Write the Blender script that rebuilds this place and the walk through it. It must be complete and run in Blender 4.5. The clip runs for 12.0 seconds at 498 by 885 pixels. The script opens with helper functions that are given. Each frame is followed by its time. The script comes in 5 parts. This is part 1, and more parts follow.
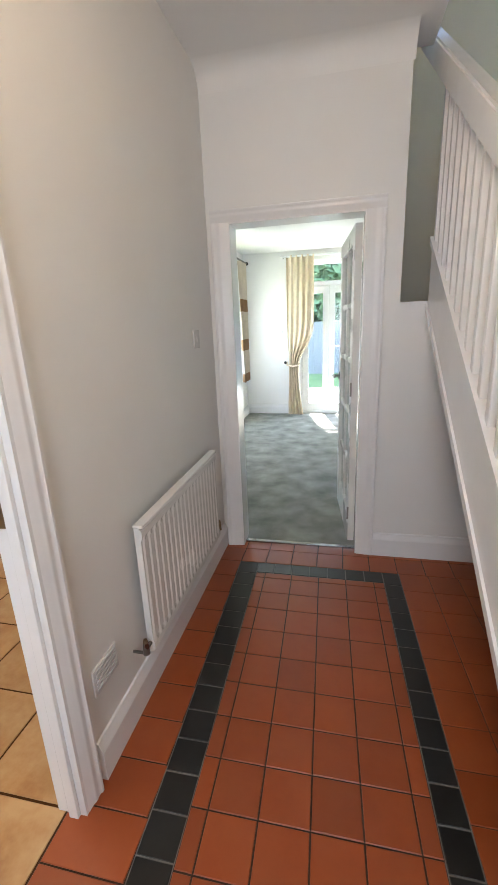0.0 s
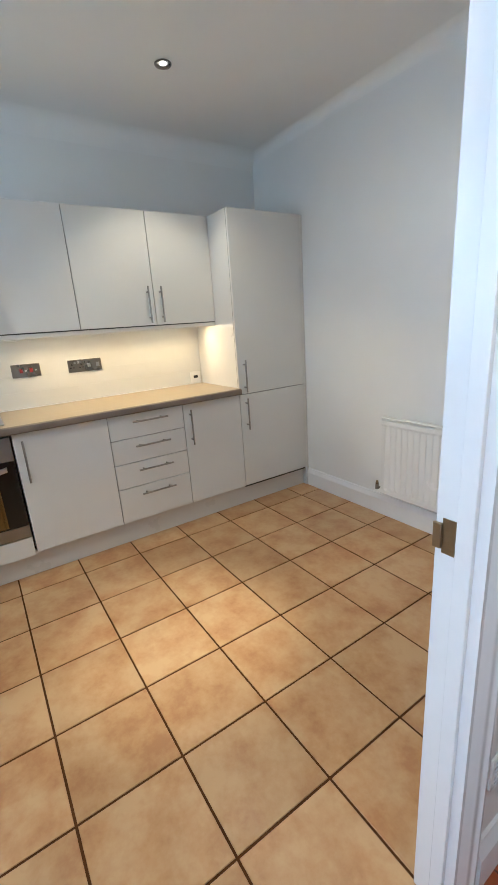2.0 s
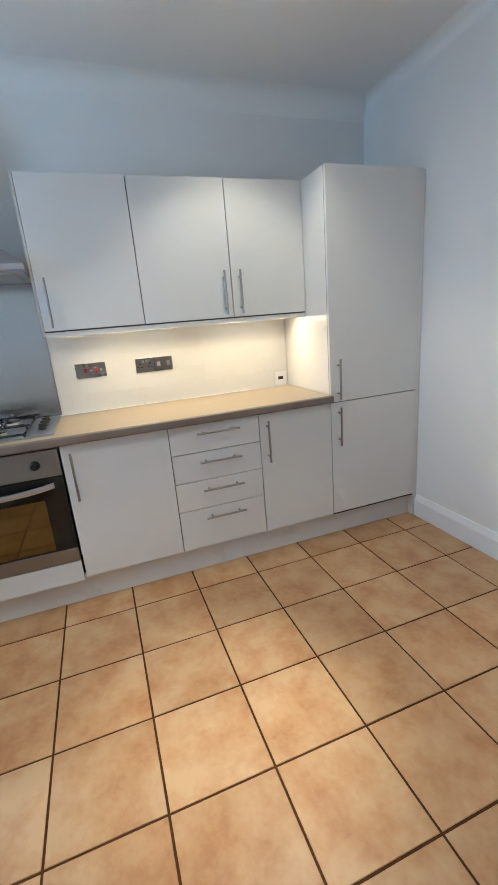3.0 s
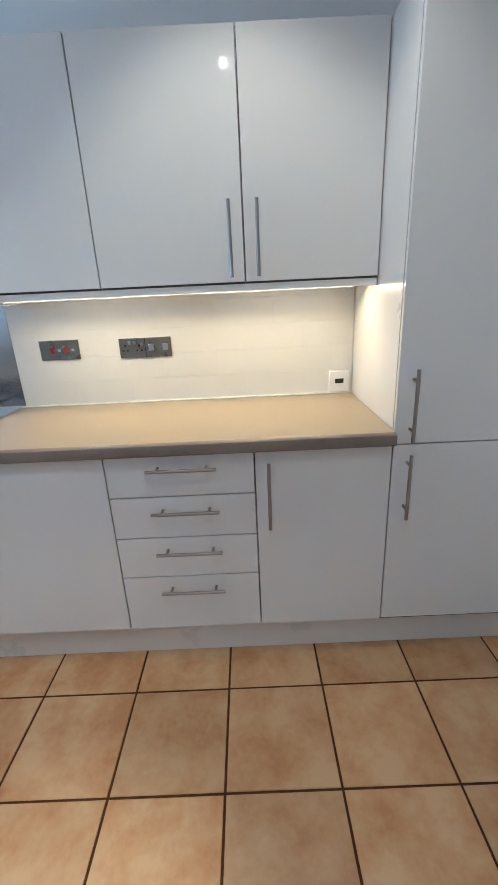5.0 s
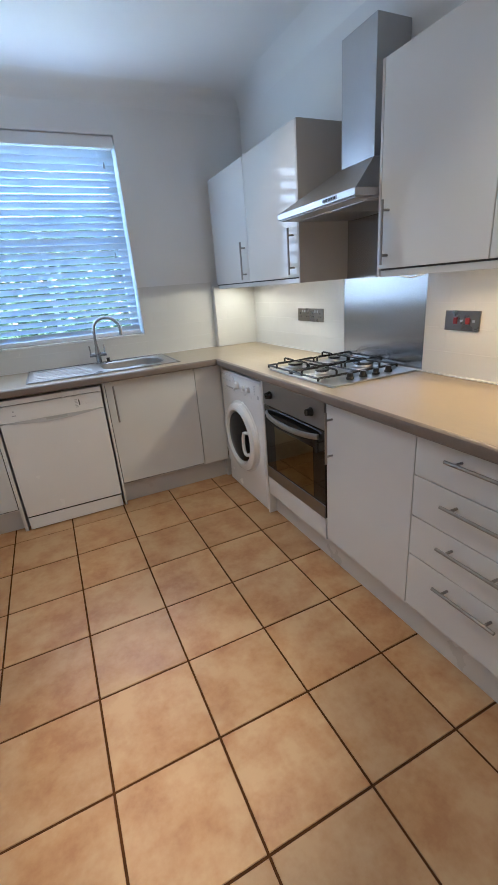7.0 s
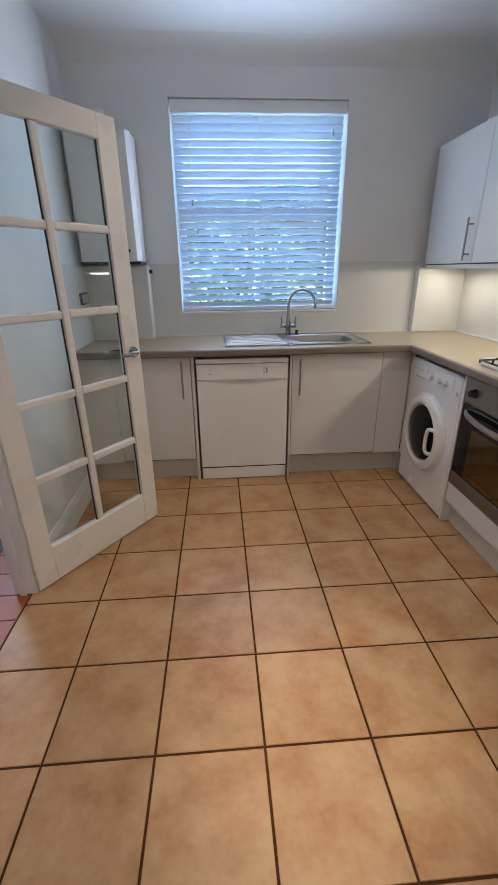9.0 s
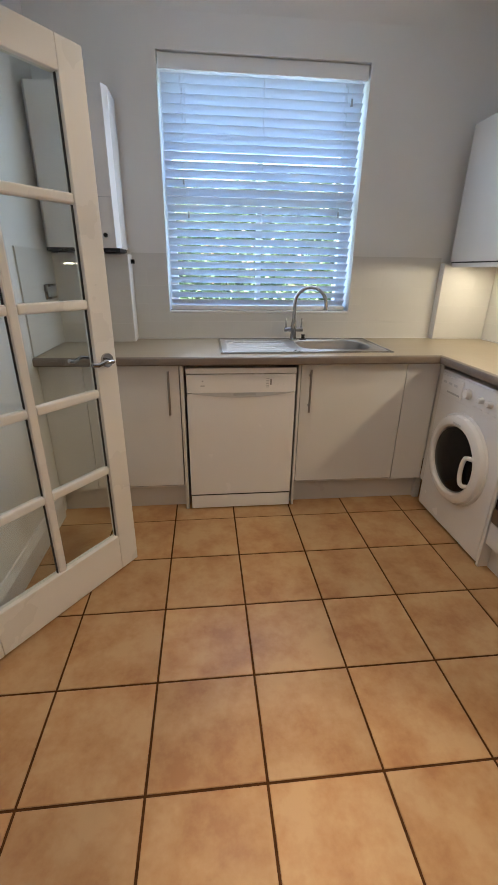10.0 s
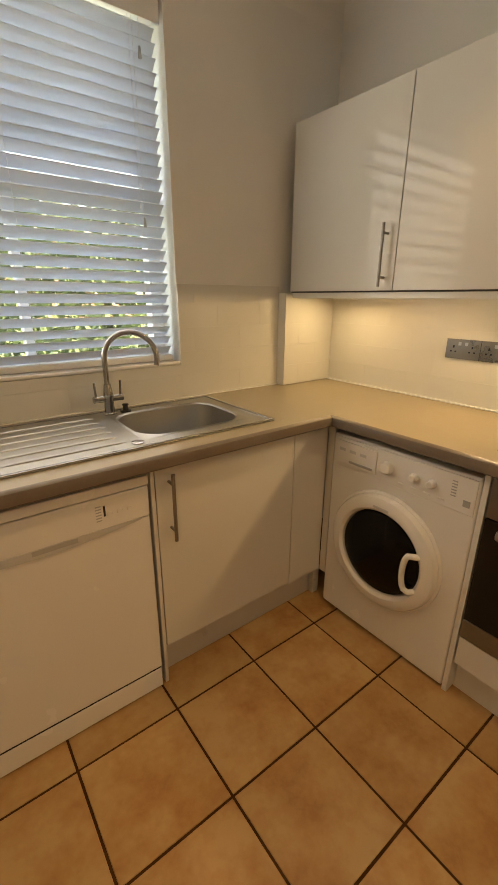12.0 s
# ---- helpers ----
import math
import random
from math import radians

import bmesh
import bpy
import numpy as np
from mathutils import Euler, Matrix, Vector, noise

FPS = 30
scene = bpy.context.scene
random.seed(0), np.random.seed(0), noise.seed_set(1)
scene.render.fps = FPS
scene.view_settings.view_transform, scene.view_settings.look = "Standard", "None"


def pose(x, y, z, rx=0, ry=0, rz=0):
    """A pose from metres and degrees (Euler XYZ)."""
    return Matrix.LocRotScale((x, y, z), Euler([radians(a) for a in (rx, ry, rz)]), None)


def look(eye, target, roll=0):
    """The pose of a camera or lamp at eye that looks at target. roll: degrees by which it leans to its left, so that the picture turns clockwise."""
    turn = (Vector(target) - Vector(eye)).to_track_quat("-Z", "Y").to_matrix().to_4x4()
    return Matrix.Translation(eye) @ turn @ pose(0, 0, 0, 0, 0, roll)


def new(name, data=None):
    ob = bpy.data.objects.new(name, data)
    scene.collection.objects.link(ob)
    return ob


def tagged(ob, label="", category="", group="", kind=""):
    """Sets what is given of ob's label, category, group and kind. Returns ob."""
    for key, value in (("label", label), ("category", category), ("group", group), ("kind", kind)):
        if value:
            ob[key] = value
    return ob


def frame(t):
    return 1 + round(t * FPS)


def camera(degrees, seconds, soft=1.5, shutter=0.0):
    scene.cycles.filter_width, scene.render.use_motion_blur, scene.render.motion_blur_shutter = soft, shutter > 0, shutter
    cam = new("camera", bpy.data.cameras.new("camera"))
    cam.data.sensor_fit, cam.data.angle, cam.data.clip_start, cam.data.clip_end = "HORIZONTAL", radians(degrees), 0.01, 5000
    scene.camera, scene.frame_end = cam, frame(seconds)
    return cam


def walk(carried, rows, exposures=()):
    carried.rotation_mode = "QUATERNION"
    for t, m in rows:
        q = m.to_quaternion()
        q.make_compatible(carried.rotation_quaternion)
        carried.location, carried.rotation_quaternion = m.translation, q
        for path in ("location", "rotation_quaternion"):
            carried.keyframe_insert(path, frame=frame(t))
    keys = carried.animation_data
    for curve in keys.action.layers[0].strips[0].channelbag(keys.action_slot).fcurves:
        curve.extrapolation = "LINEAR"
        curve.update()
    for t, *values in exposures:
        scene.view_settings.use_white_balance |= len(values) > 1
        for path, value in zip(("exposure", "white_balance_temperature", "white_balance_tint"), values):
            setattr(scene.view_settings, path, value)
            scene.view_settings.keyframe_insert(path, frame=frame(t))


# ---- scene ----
cam = camera(62.0, 12.0)
PATH = [
    (0, (0.011, -0.032, 1.362), (-0.414, 1.845, 0.818), -2.4),
    (0.5, (-0.036, -0.103, 1.379), (-0.656, 1.727, 0.862), -1.9),
    (1, (-0.126, -0.152, 1.354), (-1.123, 1.502, 0.835), -1.4),
    (1.5, (-0.249, -0.071, 1.355), (-1.628, 1.270, 0.807), -1.8),
    (2, (-0.392, 0.062, 1.350), (-2.006, 1.105, 0.798), -4.0),
    (2.5, (-0.616, 0.220, 1.358), (-2.329, 1.090, 0.803), -4.9),
    (3, (-0.832, 0.404, 1.338), (-2.652, 1.027, 0.788), -4.9),
    (3.5, (-1.046, 0.552, 1.327), (-2.901, 1.020, 0.743), -5.6),
    (5.5, (-1.762, 1.36, 1.337), (-3.559, 0.828, 0.638), -1.5),
    (6, (-1.833, 1.482, 1.359), (-3.208, 0.226, 0.631), -2.1),
    (6.5, (-1.874, 1.532, 1.363), (-2.947, -0.006, 0.669), -5.1),
    (7, (-1.866, 1.627, 1.359), (-2.629, -0.082, 0.652), -4.6),
    (7.5, (-1.816, 1.67, 1.366), (-2.242, -0.151, 0.658), -4.4),
    (9.5, (-1.627, 1.343, 1.349), (-1.743, -0.496, 0.571), -0.6),
    (10, (-1.611, 1.07, 1.319), (-1.807, -0.766, 0.55), 0.8),
    (10.5, (-1.603, 0.797, 1.345), (-1.871, -1.032, 0.58), 0.9),
    (11, (-1.554, 0.489, 1.338), (-2.042, -1.291, 0.567), 0.9),
    (11.5, (-1.588, 0.231, 1.32), (-2.35, -1.471, 0.599), 1.0),
    (12, (-1.642, 0.023, 1.351), (-2.785, -1.48, 0.691), 0.3),
]
EXPOSURES = [(0.0, 4.55, 6500, 10), (0.8, 4.4, 6300, 8), (1.5, 4.45, 5700, 4), (2.5, 4.7, 5100, 4), (3.7, 4.6, 4950, 5), (5.5, 4.48, 4750, 6),
             (7.5, 4.1, 5400, 12), (9.5, 4.0, 5800, 14), (10.5, 4.05, 6800, 14), (11.2, 3.95, 8000, 15), (12.0, 3.75, 12000, 18)]
walk(cam, [(t, look(eye, target, roll)) for t, eye, target, roll in PATH], EXPOSURES)

# ---- world, sun and sky ----
sky_world = bpy.data.worlds.new("sky")
scene.world = sky_world
sky_world.use_nodes = True
_n = sky_world.node_tree.nodes
_sky = _n.new("ShaderNodeTexSky")
_sky.sky_type = "NISHITA"
_sky.sun_disc = False
_sky.sun_elevation = radians(58)
_sky.sun_rotation = radians(-12)
sky_world.node_tree.links.new(_sky.outputs[0], _n["Background"].inputs[0])
_n["Background"].inputs[1].default_value = 0.15

sun = new("sun", bpy.data.lights.new("sun", "SUN"))
sun.data.energy = 2.4
sun.data.angle = radians(0.5)
sun.data.color = (1.0, 0.95, 0.87)
sun.matrix_world = look((0, 0, 0), (0.11, -0.52, -0.85))


def lamp(name, kind, place, target, energy, colour, size=0.1, size_y=None, cone=None, blend=0.9):
    data = bpy.data.lights.new(name, kind)
    data.energy, data.color = energy, colour
    if kind == "AREA":
        data.shape, data.size, data.size_y = "RECTANGLE", size, size_y or size
    elif kind == "SPOT":
        data.spot_size, data.spot_blend, data.shadow_soft_size = radians(cone or 90), blend, size
    else:
        data.shadow_soft_size = size
    ob = new(name, data)
    ob.matrix_world = look(place, target)
    return ob


WARM, COOL = (1.0, 0.68, 0.35), (0.78, 0.89, 1.0)
KITCHEN_SPOTS = [(-2.66, 1.175), (-2.66, -0.35), (-1.70, 1.11), (-1.70, -0.35)]
LAMPLIGHT = (1.0, 0.78, 0.50)
# recessed bulbs: three throw cones straight down, one spills wide
lamp("downlight_lamp", "SPOT", (-2.66, 1.175, 2.605), (-2.66, 1.175, 0), 1.45, LAMPLIGHT, 0.018, cone=96, blend=0.5)
lamp("downlight_lamp", "SPOT", (-2.66, -0.35, 2.605), (-2.66, -0.35, 0), 1.1, LAMPLIGHT, 0.018, cone=96, blend=0.5)
lamp("downlight_lamp", "SPOT", (-1.70, -0.35, 2.605), (-1.70, -0.35, 0), 1.4, LAMPLIGHT, 0.03, cone=96, blend=0.7)
lamp("downlight_lamp", "SPOT", (-1.70, 1.11, 2.606), (-1.70, 1.11, 0), 1.0, (1.0, 0.84, 0.62), 0.013, cone=170)
# added narrow spot, no real beam: stands in for a glossy reflection on the floor
lamp("floor_pool_spot", "SPOT", (-1.70, 1.11, 2.604), (-1.94, 0.62, 0), 7.0, LAMPLIGHT, 0.03, cone=29, blend=0.9)
# strips under the wall units
lamp("strip_lamp", "AREA", (-3.28, 0.60, 1.352), (-2.80, 0.60, 0.2), 0.158, (1.0, 0.66, 0.30), 0.66, 0.05)
lamp("strip_lamp", "AREA", (-3.28, 1.28, 1.352), (-2.80, 1.28, 0.2), 0.158, (1.0, 0.66, 0.30), 0.60, 0.05)
lamp("strip_lamp", "AREA", (-3.286, -0.62, 1.352), (-2.36, -1.00, 0.36), 0.20, (1.0, 0.87, 0.60), 0.20, 0.03)
lamp("strip_lamp", "AREA", (-3.28, -1.38, 1.352), (-3.10, -1.38, 0.2), 0.085, (1.0, 0.88, 0.60), 0.25, 0.05)
# sky light on the window, behind the blind
lamp("window_skylight", "AREA", (-1.965, -1.945, 1.71), (-1.965, 0, 1.71), 0.3, (0.66, 0.82, 1.0), 1.1, 1.25)
# added strip lamps before the blind: its daylight, in rows for slat-like reflections
for k in range(12):
    lamp("blind_daylight", "AREA", (-1.965, -1.690, 1.17 + 0.092 * k), (-1.965, 0, 1.20 + 0.092 * k), 0.054, (0.78, 0.89, 1.0), 1.08, 0.052)
# daylight through the glazed front door behind the start, and the lounge's side window
lamp("front_door_skylight", "AREA", (-0.05, -1.37, 1.25), (-0.05, 2, 0.8), 1.7, (0.78, 0.88, 1.0), 0.75, 1.5)
lamp("lounge_skylight", "AREA", (-1.50, 5.25, 1.4), (0, 5.0, 1.1), 0.85, (0.95, 0.97, 0.95), 0.9, 1.05)
# hall ceiling lamp
lamp("hall_lamp", "POINT", (-0.05, 0.35, 2.38), (0, 0, 0), 0.62, (1.0, 0.70, 0.44), 0.08)


# ---- materials ----
def material(name):
    m = bpy.data.materials.new(name)
    m.use_nodes = True
    nodes, links = m.node_tree.nodes, m.node_tree.links
    return m, nodes, links, nodes["Principled BSDF"]


def surface(name, colour, rough=0.5, metal=0.0, vary=0.06, scale=6.0, fine=120.0, bump=0.05, coat=0.0, each=0.0, stretch=(1, 1, 1), streak=0.0, rough_vary=0.1):
    """Two scales of noise on the colour, the gloss and the relief; each: how far whole pieces differ."""
    m, nodes, links, b = material(name)
    co = nodes.new("ShaderNodeTexCoord")
    mp = nodes.new("ShaderNodeMapping")
    mp.inputs["Scale"].default_value = stretch
    links.new(co.outputs["Object"], mp.inputs[0])
    big, small = nodes.new("ShaderNodeTexNoise"), nodes.new("ShaderNodeTexNoise")
    for tex, s, d in ((big, scale, 4), (small, fine, 3)):
        tex.inputs["Scale"].default_value = s
        tex.inputs["Detail"].default_value = d
        links.new(mp.outputs[0], tex.inputs["Vector"])
    mix = nodes.new("ShaderNodeMix")
    mix.data_type = "RGBA"
    mix.inputs[6].default_value = (*[c * (1 - vary) for c in colour], 1)
    mix.inputs[7].default_value = (*[min(1, c * (1 + vary)) for c in colour], 1)
    add = nodes.new("ShaderNodeMath")
    add.operation = "MULTIPLY_ADD"
    links.new(small.outputs[0], add.inputs[0])
    add.inputs[1].default_value = 0.35 + streak
    links.new(big.outputs[0], add.inputs[2])
    rng = nodes.new("ShaderNodeMapRange")
    rng.inputs[1].default_value, rng.inputs[2].default_value = 0.4, 1.0 + streak
    links.new(add.outputs[0], rng.inputs[0])
    links.new(rng.outputs[0], mix.inputs[0])
    out = mix.outputs[2]
    if each:
        info = nodes.new("ShaderNodeObjectInfo")
        hsv = nodes.new("ShaderNodeHueSaturation")
        r2 = nodes.new("ShaderNodeMapRange")
        r2.inputs[3].default_value, r2.inputs[4].default_value = 1 - each, 1 + each
        links.new(info.outputs["Random"], r2.inputs[0])
        links.new(r2.outputs[0], hsv.inputs["Value"])
        links.new(out, hsv.inputs["Color"])
        out = hsv.outputs[0]
    links.new(out, b.inputs["Base Color"])
    r3 = nodes.new("ShaderNodeMapRange")
    r3.inputs[1].default_value, r3.inputs[2].default_value = 0.3, 0.7
    r3.inputs[3].default_value, r3.inputs[4].default_value = rough * (1 - rough_vary), min(1, rough * (1 + rough_vary))
    links.new(big.outputs[0], r3.inputs[0])
    links.new(r3.outputs[0], b.inputs["Roughness"])
    b.inputs["Metallic"].default_value = metal
    b.inputs["Coat Weight"].default_value = coat
    b.inputs["Coat Roughness"].default_value = 0.08
    if bump:
        bp = nodes.new("ShaderNodeBump")
        bp.inputs["Strength"].default_value, bp.inputs["Distance"].default_value = bump, 0.002
        links.new(small.outputs[0], bp.inputs["Height"])
        links.new(bp.outputs[0], b.inputs["Normal"])
    return m


def tile_material(name, low, mid, high, rough, scale, each, bump=0.12):
    """Mottled fired clay: clouds of three tones, different on every tile."""
    m, nodes, links, b = material(name)
    co, info = nodes.new("ShaderNodeTexCoord"), nodes.new("ShaderNodeObjectInfo")
    shift = nodes.new("ShaderNodeVectorMath")
    shift.operation = "MULTIPLY_ADD"
    links.new(info.outputs["Random"], shift.inputs[0])
    shift.inputs[1].default_value = (37, 53, 71)
    links.new(co.outputs["Object"], shift.inputs[2])
    big, small = nodes.new("ShaderNodeTexNoise"), nodes.new("ShaderNodeTexNoise")
    for tex, s, d, r in ((big, scale, 5, 0.6), (small, scale * 7, 4, 0.55)):
        tex.inputs["Scale"].default_value, tex.inputs["Detail"].default_value, tex.inputs["Roughness"].default_value = s, d, r
        links.new(shift.outputs[0], tex.inputs["Vector"])
    add = nodes.new("ShaderNodeMath")
    add.operation = "MULTIPLY_ADD"
    links.new(small.outputs[0], add.inputs[0])
    add.inputs[1].default_value = 0.2
    links.new(big.outputs[0], add.inputs[2])
    ramp = nodes.new("ShaderNodeValToRGB")
    e = ramp.color_ramp.elements
    e[0].position, e[0].color = 0.42, (*low, 1)
    e[1].position, e[1].color = 0.72, (*high, 1)
    k = e.new(0.55)
    k.color = (*mid, 1)
    links.new(add.outputs[0], ramp.inputs[0])
    hsv = nodes.new("ShaderNodeHueSaturation")
    r2 = nodes.new("ShaderNodeMapRange")
    r2.inputs[3].default_value, r2.inputs[4].default_value = 1 - each, 1 + each
    links.new(info.outputs["Random"], r2.inputs[0])
    links.new(r2.outputs[0], hsv.inputs["Value"])
    links.new(ramp.outputs[0], hsv.inputs["Color"])
    links.new(hsv.outputs[0], b.inputs["Base Color"])
    r3 = nodes.new("ShaderNodeMapRange")
    r3.inputs[1].default_value, r3.inputs[2].default_value = 0.35, 0.65
    r3.inputs[3].default_value, r3.inputs[4].default_value = rough * 0.8, rough * 1.2
    links.new(big.outputs[0], r3.inputs[0])
    links.new(r3.outputs[0], b.inputs["Roughness"])
    bp = nodes.new("ShaderNodeBump")
    bp.inputs["Strength"].default_value, bp.inputs["Distance"].default_value = bump, 0.002
    links.new(add.outputs[0], bp.inputs["Height"])
    links.new(bp.outputs[0], b.inputs["Normal"])
    return m


def glass_material(name, tint, rough=0.0):
    m, nodes, links, b = material(name)
    tr, gl, fr, mx = nodes.new("ShaderNodeBsdfTransparent"), nodes.new("ShaderNodeBsdfGlossy"), nodes.new("ShaderNodeLayerWeight"), nodes.new("ShaderNodeMixShader")
    tr.inputs[0].default_value = (*tint, 1)
    gl.inputs["Roughness"].default_value = rough
    fr.inputs[0].default_value = 0.5
    power, add = nodes.new("ShaderNodeMath"), nodes.new("ShaderNodeMath")
    power.operation, power.inputs[1].default_value = "POWER", 4.0
    add.operation, add.inputs[1].default_value, add.inputs[2].default_value = "MULTIPLY_ADD", 0.6, 0.03
    links.new(fr.outputs["Facing"], power.inputs[0])
    links.new(power.outputs[0], add.inputs[0])
    links.new(add.outputs[0], mx.inputs[0])
    links.new(tr.outputs[0], mx.inputs[1])
    links.new(gl.outputs[0], mx.inputs[2])
    links.new(mx.outputs[0], nodes["Material Output"].inputs[0])
    return m


def lit(name, colour, strength):
    m, nodes, links, b = material(name)
    b.inputs["Base Color"].default_value = (*colour, 1)
    b.inputs["Emission Color"].default_value = (*colour, 1)
    b.inputs["Emission Strength"].default_value = strength
    return m


def slat_material(name):
    m, nodes, links, b = material(name)
    b.inputs["Base Color"].default_value = (0.70, 0.75, 0.81, 1)
    b.inputs["Roughness"].default_value = 0.4
    t, mx = nodes.new("ShaderNodeBsdfTranslucent"), nodes.new("ShaderNodeMixShader")
    t.inputs[0].default_value = (0.62, 0.72, 0.86, 1)
    mx.inputs[0].default_value = 0.14
    links.new(b.outputs[0], mx.inputs[1])
    links.new(t.outputs[0], mx.inputs[2])
    links.new(mx.outputs[0], nodes["Material Output"].inputs[0])
    return m


WALL = surface("wall_paint", (0.78, 0.78, 0.77), 0.55, vary=0.03, scale=2.5, fine=260, bump=0.05)
# wall paint darkened and warmed to carry the stairwell's dim lamplight in its colour
STAIRWALL = surface("wall_paint_warm_shade", (0.66, 0.62, 0.51), 0.6, vary=0.03, scale=2.5, fine=260, bump=0.05)
CEIL = surface("ceiling_paint", (0.80, 0.80, 0.79), 0.8, vary=0.03, scale=2, fine=200, bump=0.04)
GLOSS = surface("gloss_paint", (0.80, 0.80, 0.81), 0.22, vary=0.025, scale=5, fine=45, bump=0.05)
DOORWHITE = surface("door_gloss_paint", (0.80, 0.79, 0.76), 0.28, vary=0.012, scale=3, fine=50, bump=0.03)
UNIT = surface("gloss_unit_front", (0.67, 0.665, 0.65), 0.05, vary=0.015, scale=3, fine=14, bump=0.012)
UNIT.node_tree.nodes["Principled BSDF"].inputs["Specular IOR Level"].default_value = 0.3
CARCASS = surface("unit_carcass", (0.68, 0.67, 0.65), 0.3, vary=0.02, bump=0.02)
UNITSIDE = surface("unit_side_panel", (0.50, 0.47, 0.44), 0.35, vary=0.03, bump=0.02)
PLINTH = surface("plinth_board", (0.62, 0.605, 0.58), 0.3, vary=0.015, scale=4, bump=0.02)
# near-black that paints the shade into gaps between fronts and at pane edges
GAP = surface("shadow_gap", (0.05, 0.05, 0.05), 0.8, bump=0)
WORKTOP = surface("worktop_laminate", (0.325, 0.262, 0.175), 0.32, vary=0.12, scale=3, fine=40, bump=0.04, stretch=(14, 1, 1), streak=0.5)
WORKTOP_S = surface("worktop_laminate_across", (0.315, 0.256, 0.175), 0.32, vary=0.12, scale=3, fine=40, bump=0.04, stretch=(1, 14, 1), streak=0.5)
EDGE = surface("worktop_edge", (0.17, 0.135, 0.11), 0.35, vary=0.15, scale=8, fine=90, bump=0.03)
STEEL = surface("brushed_steel", (0.46, 0.46, 0.47), 0.33, 1.0, vary=0.02, scale=3, fine=60, bump=0.0, rough_vary=0.0)
STEELH = surface("brushed_steel_sheet", (0.44, 0.44, 0.45), 0.25, 1.0, vary=0.02, scale=3, fine=60, bump=0.0, rough_vary=0.0)
STEELH.node_tree.nodes["Principled BSDF"].inputs["Anisotropic"].default_value = 0.85
SINKSTEEL = surface("sink_steel", (0.40, 0.40, 0.40), 0.33, 1.0, vary=0.04, scale=5, fine=70, bump=0.0)
OVENSTEEL = surface("oven_steel", (0.27, 0.27, 0.28), 0.36, 1.0, vary=0.03, scale=3, fine=60, bump=0.0)
SATIN = surface("satin_handle", (0.33, 0.31, 0.29), 0.32, 1.0, vary=0.05, bump=0.02)
CHROME = surface("chrome", (0.42, 0.42, 0.43), 0.09, 1.0, vary=0.02, bump=0)
NICKEL = surface("black_nickel_plate", (0.25, 0.235, 0.215), 0.28, 1.0, vary=0.08, bump=0.03)
BLACK = surface("black_enamel", (0.006, 0.006, 0.007), 0.28, vary=0.2, bump=0.04)
BLACKGLASS = surface("black_oven_glass", (0.012, 0.011, 0.010), 0.04, vary=0.1, bump=0)
BLACKGLASS.node_tree.nodes["Principled BSDF"].inputs["Specular IOR Level"].default_value = 0.3
OVENGLASS = surface("oven_window", (0.19, 0.155, 0.08), 0.06, 1.0, vary=0.2, scale=4, bump=0)
WHITEPLASTIC = surface("white_enamel", (0.78, 0.78, 0.78), 0.25, vary=0.015, scale=4, bump=0.01)
GREYPLASTIC = surface("grey_plastic", (0.40, 0.41, 0.42), 0.4, vary=0.05, bump=0.02)
PALEGREY = surface("pale_grey_print", (0.52, 0.53, 0.55), 0.4, vary=0.03, bump=0)
RED = surface("red_switch", (0.24, 0.02, 0.02), 0.3, vary=0.05, bump=0)
RADIATOR = surface("radiator_enamel", (0.80, 0.80, 0.79), 0.25, vary=0.02, scale=4, bump=0.02)
BRASS = surface("dull_brass", (0.32, 0.25, 0.16), 0.4, 1.0, vary=0.15, bump=0.05)
GROUT = surface("dark_grout", (0.080, 0.034, 0.013), 0.9, vary=0.3, scale=10, fine=200, bump=0.3)
GROUT.node_tree.nodes["Principled BSDF"].inputs["Specular IOR Level"].default_value = 0.08
REDGROUT = surface("hall_grout", (0.045, 0.024, 0.016), 0.9, vary=0.35, scale=10, fine=200, bump=0.3)
WALLGROUT = surface("white_grout", (0.66, 0.65, 0.63), 0.8, vary=0.05, bump=0.1)
BEIGETILE = tile_material("beige_floor_tile", (0.37, 0.183, 0.077), (0.435, 0.246, 0.110), (0.50, 0.322, 0.165), 0.36, 6.5, 0.10)
REDTILE = tile_material("red_quarry_tile", (0.262, 0.052, 0.012), (0.278, 0.058, 0.014), (0.295, 0.066, 0.017), 0.38, 6.0, 0.12, 0.05)
BLACKTILE = tile_material("black_quarry_tile", (0.008, 0.008, 0.008), (0.010, 0.010, 0.010), (0.014, 0.014, 0.014), 0.38, 7.0, 0.25)
WASHGLASS = surface("washer_glass", (0.005, 0.005, 0.006), 0.12, vary=0.1, bump=0)
WASHGLASS.node_tree.nodes["Principled BSDF"].inputs["Specular IOR Level"].default_value = 0.2
PALEGROUT = surface("pale_grout", (0.17, 0.16, 0.15), 0.9, vary=0.3, scale=10, fine=200, bump=0.2)
WALLTILE = surface("white_wall_tile", (0.64, 0.635, 0.615), 0.30, vary=0.015, scale=5, fine=20, bump=0.02, each=0.012)
CARPET = surface("grey_carpet", (0.255, 0.258, 0.225), 0.95, vary=0.55, scale=5.5, fine=320, bump=0.6)
STAIRCARPET = surface("stair_carpet", (0.10, 0.10, 0.11), 0.95, vary=0.25, scale=8, fine=320, bump=0.6)
CURTAIN = surface("cream_curtain", (0.74, 0.63, 0.48), 0.85, vary=0.1, scale=12, fine=300, bump=0.25)
CURTAINPALE = surface("pale_check_cloth", (0.62, 0.54, 0.44), 0.85, vary=0.1, scale=12, fine=300, bump=0.25)
